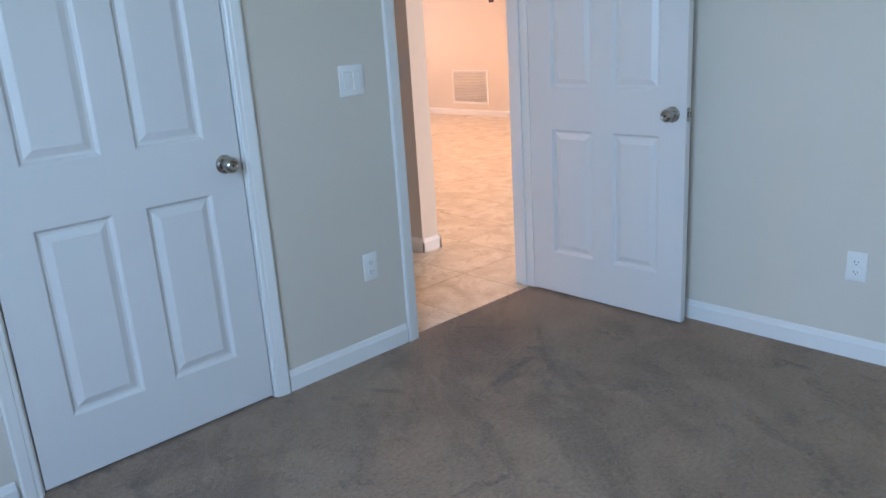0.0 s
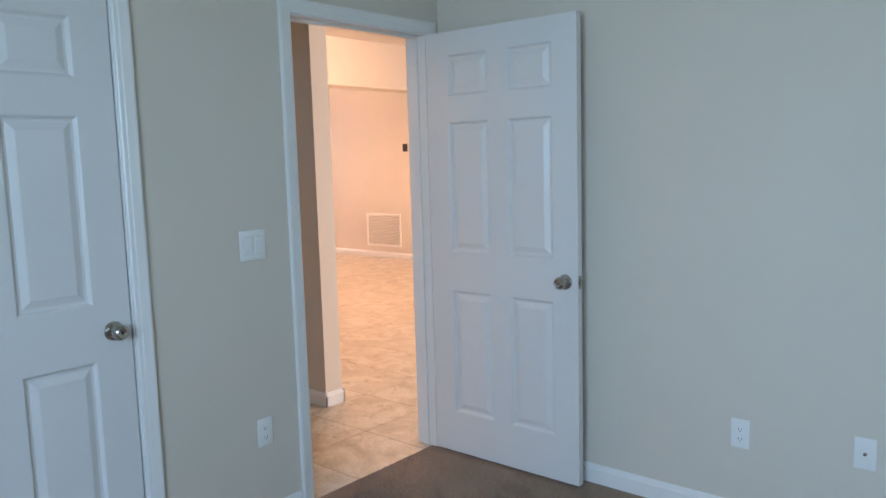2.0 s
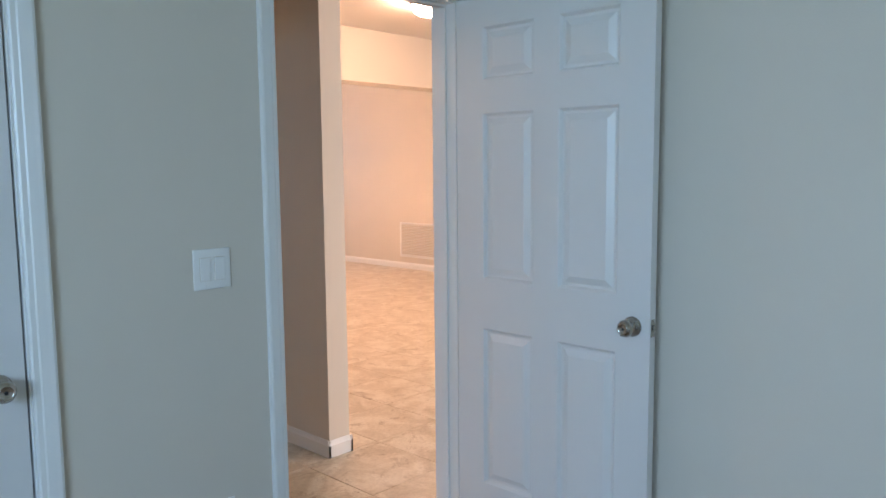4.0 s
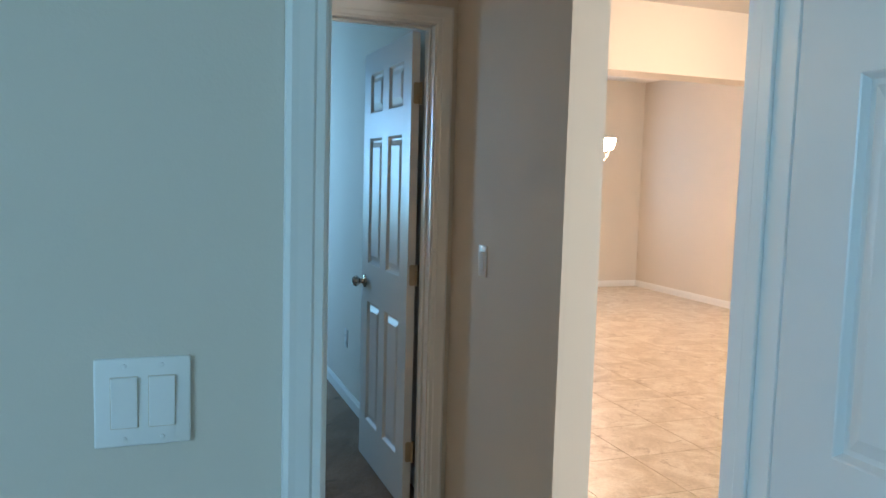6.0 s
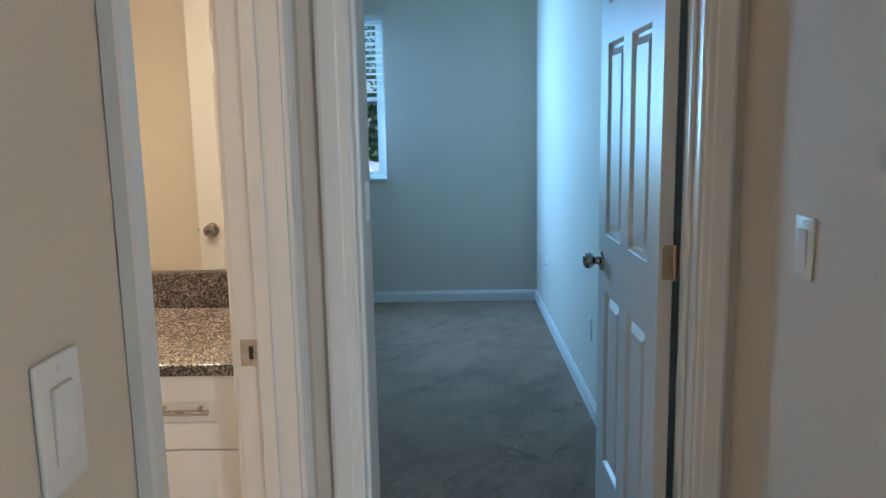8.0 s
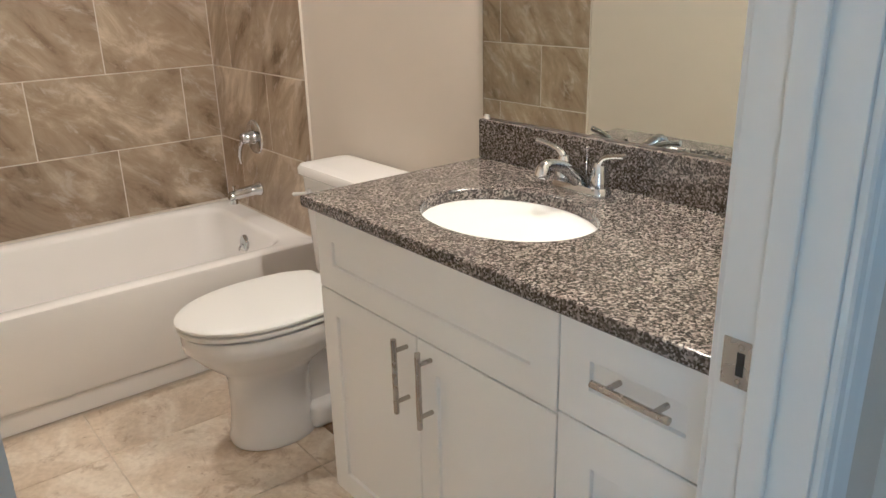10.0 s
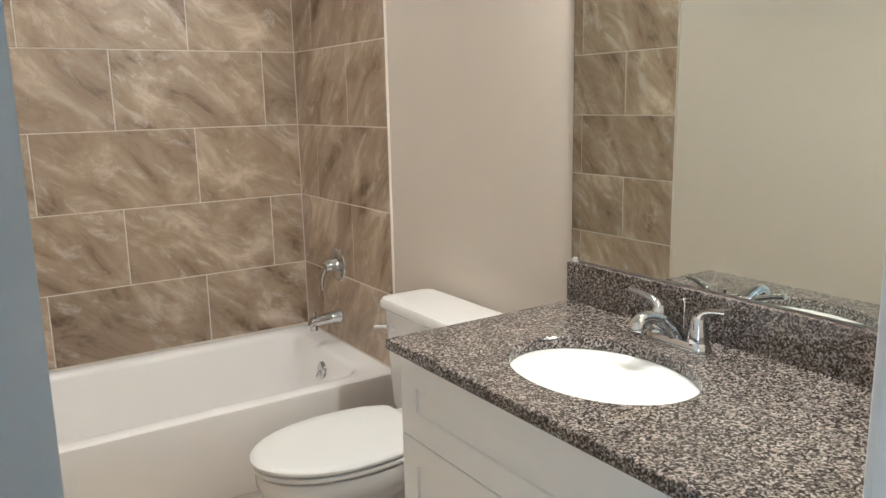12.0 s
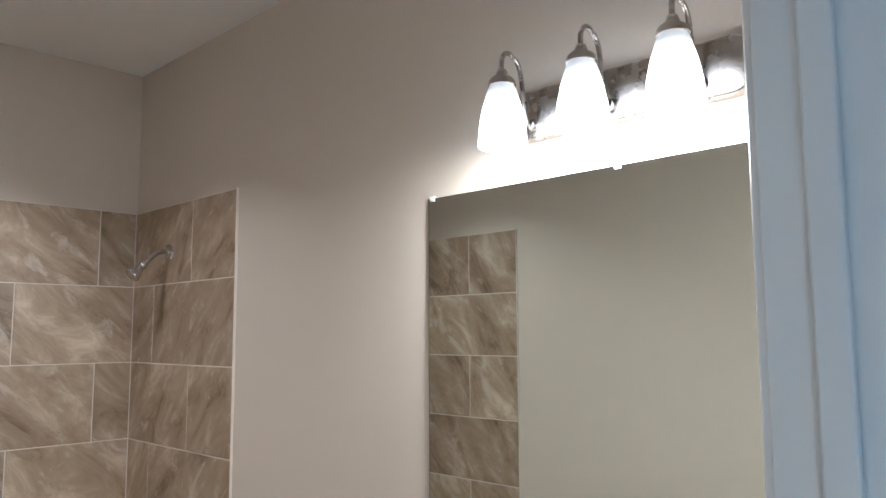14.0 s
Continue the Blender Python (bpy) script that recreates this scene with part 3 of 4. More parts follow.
# ---- windows ----


def window(name, m, w, h, t, label, glass=True):
    """A single-hung window in an opening w by h; local x along the wall, y through it, z from the sill."""
    f = thing(name, m, label, "window", kind="structure")
    for x0, x1, z0, z1 in ((0, 0.035, 0, h), (w - 0.035, w, 0, h), (0.035, w - 0.035, 0, 0.035), (0.035, w - 0.035, h - 0.035, h)):
        part("window_frame", boxed(x0, x1, t * 0.45, t * 0.95, z0, z1, bevel=0.002), TRIM, f)
    part("window_sill", boxed(-0.0, w, -0.02, t * 0.45, -0.001, 0.018, bevel=0.004), TRIM, f)
    half = h / 2
    for k, (z0, z1, y) in enumerate(((0.035, half + 0.015, t * 0.52), (half - 0.015, h - 0.035, t * 0.74))):
        s = part("sash", bmesh.new(), TRIM, f)
        b = 0.03
        bm = bmesh.new()
        for x0, x1, a0, a1 in ((0.035, 0.035 + b, z0, z1), (w - 0.035 - b, w - 0.035, z0, z1), (0.035 + b, w - 0.035 - b, z0, z0 + b), (0.035 + b, w - 0.035 - b, z1 - b, z1)):
            box(bm, x0, x1, y, y + 0.022, a0, a1)
        bm.to_mesh(s.data)
        bm.free()
        p = part("pane", boxed(0.035 + b, w - 0.035 - b, y + 0.009, y + 0.013, z0 + b, z1 - b), GLASS, s)
        p.visible_shadow = False
    return f


window("window_second_bedroom", pose(-2.05, 6.03, 0.965), 1.015, 1.235, 0.12, "white single-hung window with a view of trees")
window("window_dining", pose(3.55, 8.05, 0.94), 0.91, 1.32, 0.12, "narrow white single-hung dining room window")
window("window_bedroom", pose(-4.1, -3.2, 0.95, 0, 0, 90), 1.8, 1.3, 0.12, "wide white single-hung bedroom window")

# unseen glazing, added to fill the opening behind the great room lamp
window("window_great_room_assumed", pose(4.0, -3.75, 0.02, 0, 0, 180), 2.6, 2.28, 0.12, "unseen wide white framed glazing assumed for the great room")

blind = thing("window_blind", pose(-1.5425, 6.03, 2.2), "white horizontal slat blind half lowered over the window", "window blind")
part("headrail", boxed(-0.495, 0.495, 0.004, 0.046, -0.045, -0.002, bevel=0.003), PLASTIC, blind)
blind_slat = boxed(-0.49, 0.49, -0.0235, 0.0235, -0.0013, 0.0013)
for v in blind_slat.verts:
    v.co.z -= 14.0 * v.co.y ** 2 * 0.2
blind_mesh = mesh_of("slat", blind_slat, PLASTIC)
for i in range(12):
    s = new("slat", blind_mesh)
    s.parent = blind
    s.matrix_basis = pose(0, 0.026, -0.07 - 0.045 * i, -12, 0, 0)
part("bottom_rail", boxed(-0.49, 0.49, 0.006, 0.046, -0.625, -0.605, bevel=0.003), PLASTIC, blind)
for x in (-0.36, 0.36):
    part("cord", tube([(x, 0.026, -0.61), (x, 0.026, -0.04)], 0.0012, 6), PLASTIC, blind)

# ---- great room things ----
grille = thing("air_grille", pose(5.3, 5.535, 0.165, 0, 0, -90), "white louvred return air grille low on the wall", "air grille")
gw, gh = 0.71, 0.49
for x0, x1, z0, z1 in ((-gw / 2, -gw / 2 + 0.028, 0, gh), (gw / 2 - 0.028, gw / 2, 0, gh), (-gw / 2 + 0.028, gw / 2 - 0.028, 0, 0.028), (-gw / 2 + 0.028, gw / 2 - 0.028, gh - 0.028, gh)):
    part("frame", boxed(x0, x1, -0.012, 0.0, z0, z1, bevel=0.002), TRIM, grille)
part("backing", boxed(-gw / 2 + 0.02, gw / 2 - 0.02, -0.003, -0.001, 0.02, gh - 0.02), RUBBER, grille, "grey filter behind the slats")
slat = boxed(-gw / 2 + 0.027, gw / 2 - 0.027, -0.0012, 0.0012, -0.0085, 0.0085)
slat_mesh = mesh_of("slat", slat, TRIM)
for i in range(20):
    s = new("slat", slat_mesh)
    s.parent = grille
    s.matrix_basis = pose(0, -0.0075, 0.036 + i * 0.0218, 38, 0, 0)

thermo = thing("thermostat", pose(5.3, 5.045, 1.612, 0, 0, -90), "small dark wall thermostat on the far wall", "thermostat")
part("body", boxed(-0.04, 0.04, -0.02, 0, -0.055, 0.055, bevel=0.004), LENS, thermo)
part("display", boxed(-0.025, 0.025, -0.0212, -0.0195, 0.0, 0.035), DARK, thermo)

dome = thing("ceiling_light", pose(2.62, 2.66, H), "round flush frosted glass ceiling light, lit", "ceiling light")
part("base", lathe([(0, 0), (0.16, 0), (0.165, -0.012), (0.155, -0.03), (0, -0.03)], 40), NICKEL, dome, smooth=True)
part("glass_bowl", lathe([(0.15, -0.028), (0.148, -0.05), (0.13, -0.085), (0.09, -0.11), (0.04, -0.122), (0, -0.125)], 40), FROST_DOME, dome, "lit frosted glass bowl", smooth=True)
part("finial", lathe([(0, -0.124), (0.009, -0.126), (0.011, -0.134), (0.005, -0.142), (0, -0.145)], 16), NICKEL, dome, smooth=True)

ch = thing("chandelier", pose(3.02, 5.66, 1.66), "brushed nickel chandelier with five lit upturned glass shades", "chandelier")
part("body", lathe([(0, -0.02), (0.012, -0.015), (0.02, 0.0), (0.014, 0.02), (0.011, 0.08), (0.022, 0.11), (0.028, 0.15), (0.018, 0.2), (0.009, 0.25), (0.012, 0.28), (0.0, 0.3)], 24), NICKEL, ch, smooth=True)
part("canopy", lathe([(0, H - 1.66), (0.062, H - 1.66), (0.058, H - 1.675), (0.03, H - 1.70), (0.008, H - 1.71), (0, H - 1.71)], 28), NICKEL, ch, smooth=True)
part("cord", tube([(0.004, 0, 0.3), (0.004, 0, H - 1.66)], 0.0022, 6), PLASTIC, ch)
z = 0.31
links = bmesh.new()
k = 0
while z < H - 1.69:
    ring = [Vector((0.0085 * math.cos(a), 0, 0.016 * math.sin(a))) for a in [2 * math.pi * i / 10 for i in range(11)]]
    rot = pose(0, 0, z, 0, 0, 90 * (k % 2))
    tube([rot @ p for p in ring], 0.0018, 5, links, caps=False)
    z += 0.026
    k += 1
part("chain", links, NICKEL, ch)
for i in range(5):
    a = radians(8 + 72 * i)
    c, s = math.cos(a), math.sin(a)
    arm = part("arm", tube(curve_points([(0.012 * c, 0.012 * s, 0.06), (0.07 * c, 0.07 * s, 0.0), (0.15 * c, 0.15 * s, -0.015), (0.215 * c, 0.215 * s, 0.03), (0.225 * c, 0.225 * s, 0.085)], 6), 0.0055, 8), NICKEL, ch, smooth=True)
    part("cup", lathe([(0, 0), (0.022, 0.004), (0.028, 0.02), (0.024, 0.026), (0, 0.026)], 18), NICKEL, arm, smooth=True, m=pose(0.225 * c, 0.225 * s, 0.08))
    part("shade", lathe([(0.024, 0.022), (0.04, 0.035), (0.052, 0.065), (0.060, 0.105), (0.066, 0.135), (0.0635, 0.135), (0.057, 0.105), (0.049, 0.067), (0.037, 0.04), (0.0, 0.03)], 24), FROST_WARM, arm, "lit frosted glass shade", smooth=True, m=pose(0.225 * c, 0.225 * s, 0.08))

# ---- bathroom ----


tub = thing("bathtub", pose(-3.436, 1.534, 0), "white alcove bathtub with a plain apron and glossy rim", "bathtub")
tx, ty, TZ = 0.404, 0.762, 0.392
part("tub_body", loft([rounded(-0.006, 0, tx - 0.018, ty, 0.012, 0.0), rounded(-0.006, 0, tx - 0.018, ty, 0.012, 0.070), rounded(-0.002, 0, tx - 0.006, ty, 0.014, 0.080), rounded(0, 0, tx, ty, 0.016, 0.092),
                       rounded(0, 0, tx, ty, 0.018, TZ - 0.014), rounded(0, 0, tx - 0.003, ty, 0.018, TZ - 0.004), rounded(0, 0, tx - 0.012, ty - 0.004, 0.018, TZ),
                       rounded(-0.004, 0, tx - 0.062, ty - 0.085, 0.10, TZ), rounded(-0.004, 0, tx - 0.074, ty - 0.097, 0.10, TZ - 0.006), rounded(-0.004, 0, tx - 0.082, ty - 0.108, 0.10, TZ - 0.022),
                       rounded(-0.004, 0.01, tx - 0.105, ty - 0.16, 0.12, 0.16), rounded(-0.004, 0.015, tx - 0.125, ty - 0.20, 0.12, 0.085), rounded(-0.004, 0.02, tx - 0.17, ty - 0.26, 0.12, 0.062)]), ACRYLIC, tub, smooth=True)
ov = part("overflow_plate", lathe([(0, 0.012), (0.026, 0.012), (0.034, 0.007), (0.036, 0.0), (0, 0)], 28), CHROME, tub, "round chrome overflow plate", smooth=True, m=pose(0.0, ty - 0.123, TZ - 0.085, 83, 0, 0))
part("lever", tube([(0, 0, 0.010), (0, -0.012, 0.022), (0, -0.03, 0.026)], 0.0035, 8), CHROME, ov, smooth=True)
part("drain", lathe([(0, 0.004), (0.03, 0.004), (0.033, 0), (0, 0)], 24), CHROME, tub, smooth=True, m=pose(0, 0.45, 0.062))

valve = thing("shower_valve", pose(-3.50, 2.2955, 0.725), "chrome shower valve with a round plate and lever handle", "faucet")
part("plate", lathe([(0, 0.009), (0.045, 0.010), (0.068, 0.006), (0.072, 0.0), (0, 0)], 36), CHROME, valve, smooth=True, m=pose(0, 0, 0, 90, 0, 0))
hb = part("handle_hub", lathe([(0, 0.062), (0.018, 0.060), (0.023, 0.052), (0.024, 0.03), (0.030, 0.008), (0, 0.008)], 28), CHROME, valve, smooth=True, m=pose(0, 0, 0, 90, 0, 0))
part("lever", tube(curve_points([(0, 0.0, 0.05), (-0.012, -0.035, 0.062), (-0.02, -0.075, 0.066), (-0.022, -0.105, 0.062)], 5), [0.011] * 6 + [0.0085] * 5 + [0.006] * 5, 10), CHROME, hb, smooth=True)

spout = thing("tub_spout", pose(-3.50, 2.2955, 0.505), "chrome tub spout with a diverter knob", "faucet")
part("body", loft([[Vector((r * math.cos(2 * math.pi * i / 20), -d, drop + r * math.sin(2 * math.pi * i / 20) * 0.92)) for i in range(20)] for d, r, drop in
                   ((0.0, 0.033, 0), (0.012, 0.032, 0), (0.02, 0.026, 0), (0.07, 0.024, -0.002), (0.115, 0.023, -0.006), (0.135, 0.021, -0.010), (0.142, 0.014, -0.014))]), CHROME, spout, smooth=True)
part("mouth", lathe([(0, 0), (0.016, 0), (0.016, 0.02), (0, 0.02)], 18), CHROME, spout, smooth=True, m=pose(0, -0.122, -0.043))
part("diverter", lathe([(0, 0), (0.004, 0), (0.004, 0.012), (0.008, 0.014), (0.008, 0.019), (0, 0.021)], 14), CHROME, spout, smooth=True, m=pose(0, -0.118, 0.013))

shower = thing("shower", pose(-3.53, 2.2955, 2.035), "chrome shower head on a short bent arm", "shower head")
part("flange", lathe([(0, 0.008), (0.014, 0.010), (0.03, 0.006), (0.033, 0.0), (0, 0)], 28), CHROME, shower, smooth=True, m=pose(0, 0, 0, 90, 0, 0))
part("arm", tube(curve_points([(0, 0, 0), (0, -0.03, 0.0), (0, -0.062, -0.014), (0, -0.098, -0.052)], 6), 0.0105, 12), CHROME, shower, smooth=True)
hd = pose(0, -0.098, -0.052, 135, 0, 0)
part("swivel", lathe([(0, -0.01), (0.014, -0.006), (0.017, 0.006), (0.013, 0.018), (0, 0.02)], 20), CHROME, shower, smooth=True, m=hd)
part("head", lathe([(0, 0.016), (0.013, 0.018), (0.016, 0.03), (0.026, 0.045), (0.030, 0.062), (0.028, 0.068), (0, 0.068)], 26), CHROME, shower, smooth=True, m=hd)

can = thing("recessed_light", pose(-3.2, 1.5, H), "white round recessed ceiling light over the tub, lit", "ceiling light")
part("trim_ring", lathe([(0.062, -0.001), (0.064, -0.006), (0.088, -0.008), (0.093, -0.004), (0.094, 0.0), (0.062, 0.0)], 36), PLASTIC, can, smooth=True)
part("lens", lathe([(0, -0.004), (0.062, -0.004), (0.062, -0.001), (0, -0.001)], 36), FROST_CAN, can, "lit frosted lens", smooth=True)

# toilet, facing away from the wall
to = thing("toilet", pose(-2.55, 2.303, 0), "white two-piece toilet with closed lid", "toilet")


def egg(cy, hw, front, back, z, n=40):
    """An egg-shaped ring: front towards -y."""
    out = []
    for i in range(n):
        a = 2 * math.pi * i / n
        s, c = math.sin(a), math.cos(a)
        ly = front if s < 0 else back
        px = abs(c) ** 0.9 * (1 if c > 0 else -1)
        out.append(Vector((hw * px, cy + ly * s, z)))
    return out


def lid_ring(g, z, n=20):
    """A seat outline: round in front, tapering to a straight hinge end."""
    hw, cy = 0.186 - g, -0.46
    out = [Vector((hw * math.cos(math.pi + math.pi * i / n), cy + (0.277 - g) * math.sin(math.pi + math.pi * i / n), z)) for i in range(n + 1)]
    right = [(hw * 0.985, cy + 0.07), (hw * 0.93, cy + 0.14), (0.140 - g, -0.252), (0.122 - g, -0.238 - g), (0.06, -0.236 - g)]
    out += [Vector((x, y, z)) for x, y in right]
    out += [Vector((-x, y, z)) for x, y in reversed(right)]
    return out


part("bowl", loft([egg(-0.48, 0.116, 0.142, 0.13, 0.0), egg(-0.48, 0.117, 0.143, 0.13, 0.012), egg(-0.48, 0.110, 0.135, 0.125, 0.035), egg(-0.48, 0.104, 0.128, 0.12, 0.11), egg(-0.48, 0.102, 0.128, 0.12, 0.205),
                   egg(-0.475, 0.108, 0.142, 0.135, 0.235), egg(-0.46, 0.134, 0.195, 0.17, 0.268), egg(-0.445, 0.160, 0.244, 0.20, 0.300), egg(-0.44, 0.174, 0.274, 0.20, 0.330), egg(-0.44, 0.180, 0.284, 0.20, 0.342), egg(-0.44, 0.181, 0.286, 0.20, 0.372), egg(-0.44, 0.178, 0.283, 0.20, 0.388), egg(-0.44, 0.165, 0.27, 0.19, 0.394)]), PORCELAIN, to, smooth=True)
part("bowl_shelf", boxed(-0.115, 0.115, -0.30, -0.015, 0.25, 0.392, bevel=0.02, segments=4), PORCELAIN, to, smooth=True)
part("trapway", boxed(-0.062, 0.062, -0.40, -0.10, 0.02, 0.27, bevel=0.03, segments=4), PORCELAIN, to, smooth=True)
part("foot", boxed(-0.108, 0.108, -0.40, -0.10, 0.0, 0.085, bevel=0.022, segments=4), PORCELAIN, to, smooth=True)
part("seat", loft([lid_ring(0.006, 0.397), lid_ring(0.002, 0.401), lid_ring(0.002, 0.410), lid_ring(0.007, 0.413)]), PLASTIC, to, smooth=True)
part("lid", loft([lid_ring(0.003, 0.4175), lid_ring(-0.002, 0.422), lid_ring(-0.002, 0.429), lid_ring(0.004, 0.4345), lid_ring(0.016, 0.4375), lid_ring(0.05, 0.4405)]), PLASTIC, to, smooth=True)
for sx in (-0.075, 0.075):
    part("seat_hinge", boxed(sx - 0.022, sx + 0.022, -0.245, -0.205, 0.392, 0.432, bevel=0.008, segments=3), PLASTIC, to, smooth=True)
part("tank", loft([rounded(0, -0.112, 0.185, 0.075, 0.035, 0.385, 6), rounded(0, -0.114, 0.195, 0.085, 0.035, 0.42, 6), rounded(0, -0.116, 0.212, 0.094, 0.035, 0.735, 6)]), PORCELAIN, to, smooth=True)
part("tank_lid", loft([rounded(0, -0.118, 0.218, 0.10, 0.036, 0.737, 6), rounded(0, -0.118, 0.223, 0.105, 0.038, 0.742, 6), rounded(0, -0.118, 0.223, 0.105, 0.038, 0.760, 6), rounded(0, -0.118, 0.216, 0.098, 0.036, 0.770, 6), rounded(0, -0.118, 0.18, 0.065, 0.03, 0.773, 6)]), PORCELAIN, to, smooth=True)
fl = part("flush_lever", lathe([(0, 0.012), (0.012, 0.010), (0.014, 0.0), (0, 0)], 18), PORCELAIN, to, smooth=True, m=pose(-0.15, -0.209, 0.685, 90, 0, 0))
part("lever", tube([(0, 0, 0.014), (-0.03, -0.006, 0.018), (-0.07, -0.016, 0.02)], [0.006, 0.0055, 0.0075], 10), PORCELAIN, fl, smooth=True)
for sx in (-0.122, 0.122):
    part("bolt_cap", lathe([(0.012, 0), (0.012, 0.01), (0.007, 0.018), (0, 0.02)], 16), PLASTIC, to, smooth=True, m=pose(sx * 0.9, -0.30, 0.0))

# vanity: sink base, drawer base, worktop, backsplash, basin, faucet
VY = 1.752  # face of the doors


def shaker(bm, x0, x1, z0, z1, rail, y=0.0, t=0.019):
    """A frame-and-panel front; y is its face."""
    def ring(i, d):
        return [bm.verts.new(p) for p in ((x0 + i, y + d, z0 + i), (x1 - i, y + d, z0 + i), (x1 - i, y + d, z1 - i), (x0 + i, y + d, z1 - i))]
    rs = [ring(0, t), ring(0, 0.0015), ring(0.0015, 0), ring(rail - 0.001, 0), ring(rail, 0.0008), ring(rail + 0.0025, 0.0062)]
    for a, b in zip(rs, rs[1:]):
        for q in range(4):
            bm.faces.new((a[q], a[(q + 1) % 4], b[(q + 1) % 4], b[q]))
    bm.faces.new(rs[-1])
    bm.faces.new(rs[0])
    return bm


def bar_handle(parent, x, z, length, upright):
    half = length / 2
    d = Vector((0, 0, 1)) if upright else Vector((1, 0, 0))
    c = Vector((x, -0.033, z))
    h = part("handle", tube([c - d * half, c + d * half], 0.006, 14), NICKEL, parent, "brushed nickel bar handle", smooth=True)
    for s in (-1, 1):
        p = c + d * (half - 0.026) * s
        part("post", tube([p, p + Vector((0, 0.033, 0))], 0.0048, 10), NICKEL, h, smooth=True)
    return h


sb = thing("sink_cabinet", pose(0, VY, 0), "white shaker sink cabinet with two doors", "cabinet")
X0, X1, XM, XR = -2.052, -1.306, -1.683, -1.006
part("body", boxed(X0 + 0.004, X1 + 0.001, 0.0195, 0.535, 0.10, 0.843), CABINET, sb)
part("toe_kick", boxed(X0 + 0.006, X1 + 0.001, 0.075, 0.09, 0.0, 0.10), CABINET, sb)
part("false_front", shaker(bmesh.new(), X0, X1 - 0.0015, 0.6585, 0.840, 0.062), CABINET, sb)
for a, b, hx in ((X0, XM - 0.0014, XM - 0.033), (XM + 0.0014, X1 - 0.0015, XM + 0.046)):
    dd = part("door", shaker(bmesh.new(), a, b, 0.103, 0.6555, 0.060), CABINET, sb)
    bar_handle(dd, hx, 0.566, 0.168, True)
db = thing("drawer_cabinet", pose(0, VY, 0), "white shaker cabinet with three drawers", "cabinet")
part("body", boxed(X1 + 0.002, XR, 0.0195, 0.535, 0.10, 0.843), CABINET, db)
part("toe_kick", boxed(X1 + 0.002, XR, 0.075, 0.09, 0.0, 0.10), CABINET, db)
part("filler", boxed(XR, -0.992, 0.012, 0.035, 0.0, 0.843), CABINET, db)
for z0, z1, hz in ((0.6665, 0.840, 0.766), (0.3765, 0.6635, 0.530), (0.103, 0.3735, 0.245)):
    dr = part("drawer", shaker(bmesh.new(), X1 + 0.0015, XR - 0.004, z0, z1, 0.062 if z0 > 0.6 else 0.072), CABINET, db)
    bar_handle(dr, -1.145, hz, 0.134, False)

CX0, CX1, CY0, CY1, CZ0, CZ1 = -2.088, -0.991, 1.737, 2.302, 0.8435, 0.870
SX, SY, SA, SB = -1.672, 1.985, 0.208, 0.158
angles = sorted([2 * math.pi * i / 64 for i in range(64)] + [math.atan2(y - SY, x - SX) % (2 * math.pi) for x in (CX0, CX1) for y in (CY0, CY1)])


def edge_hit(a, g=0.0):
    c, s = math.cos(a), math.sin(a)
    k = min(((CX1 - g if c > 0 else CX0 + g) - SX) / c if abs(c) > 1e-9 else 1e9, ((CY1 if s > 0 else CY0 + g) - SY) / s if abs(s) > 1e-9 else 1e9)
    return SX + k * c, SY + k * s


bm = bmesh.new()
rows = []
for kind, g, z in (("in", 0.0, CZ0), ("out", 0.002, CZ0), ("out", 0.0, CZ0 + 0.003), ("out", 0.0, CZ1 - 0.004), ("out", 0.0015, CZ1 - 0.001), ("out", 0.004, CZ1), ("in", -0.003, CZ1), ("in", 0.0, CZ1 - 0.003), ("in", 0.0, CZ0)):
    ring = []
    for a in angles:
        if kind == "out":
            x, y = edge_hit(a, g)
        else:
            x, y = SX + (SA - g) * math.cos(a), SY + (SB - g) * math.sin(a)
        ring.append(bm.verts.new((x, y, z)))
    rows.append(ring)
for a, b in zip(rows, rows[1:]):
    for i in range(len(angles)):
        j = (i + 1) % len(angles)
        bm.faces.new((a[i], a[j], b[j], b[i]))
bmesh.ops.remove_doubles(bm, verts=bm.verts[:], dist=0.0001)
top = thing("worktop", pose(0, 0, 0), "speckled brown-grey granite worktop with an oval cut-out", "worktop")
part("slab", bm, GRANITE, top)
part("backsplash", boxed(CX0 - 0.004, CX1, 2.282, 2.3025, 0.8705, 0.972, bevel=0.0015), GRANITE, top, "low granite upstand along the wall")

basin = thing("sink", pose(SX, SY, CZ0), "white oval undermount porcelain sink", "sink")
prof = [(1.05, 0.0), (1.05, -0.006), (1.0, -0.008), (0.985, -0.03), (0.93, -0.075), (0.78, -0.115), (0.5, -0.138), (0.2, -0.146), (0.09, -0.148)]
part("bowl", loft([[Vector((SA * k * math.cos(2 * math.pi * i / 48), SB * k * math.sin(2 * math.pi * i / 48), z)) for i in range(48)] for k, z in [(1.05, -0.012), (1.05, -0.0005), (1.012, -0.0005)] + prof[2:] + [(0.0005, -0.148)]], caps=False), PORCELAIN, basin, smooth=True)
part("drain", lathe([(0, 0.003), (0.018, 0.003), (0.022, 0), (0, 0)], 24), CHROME, basin, smooth=True, m=pose(0, 0.01, -0.147))

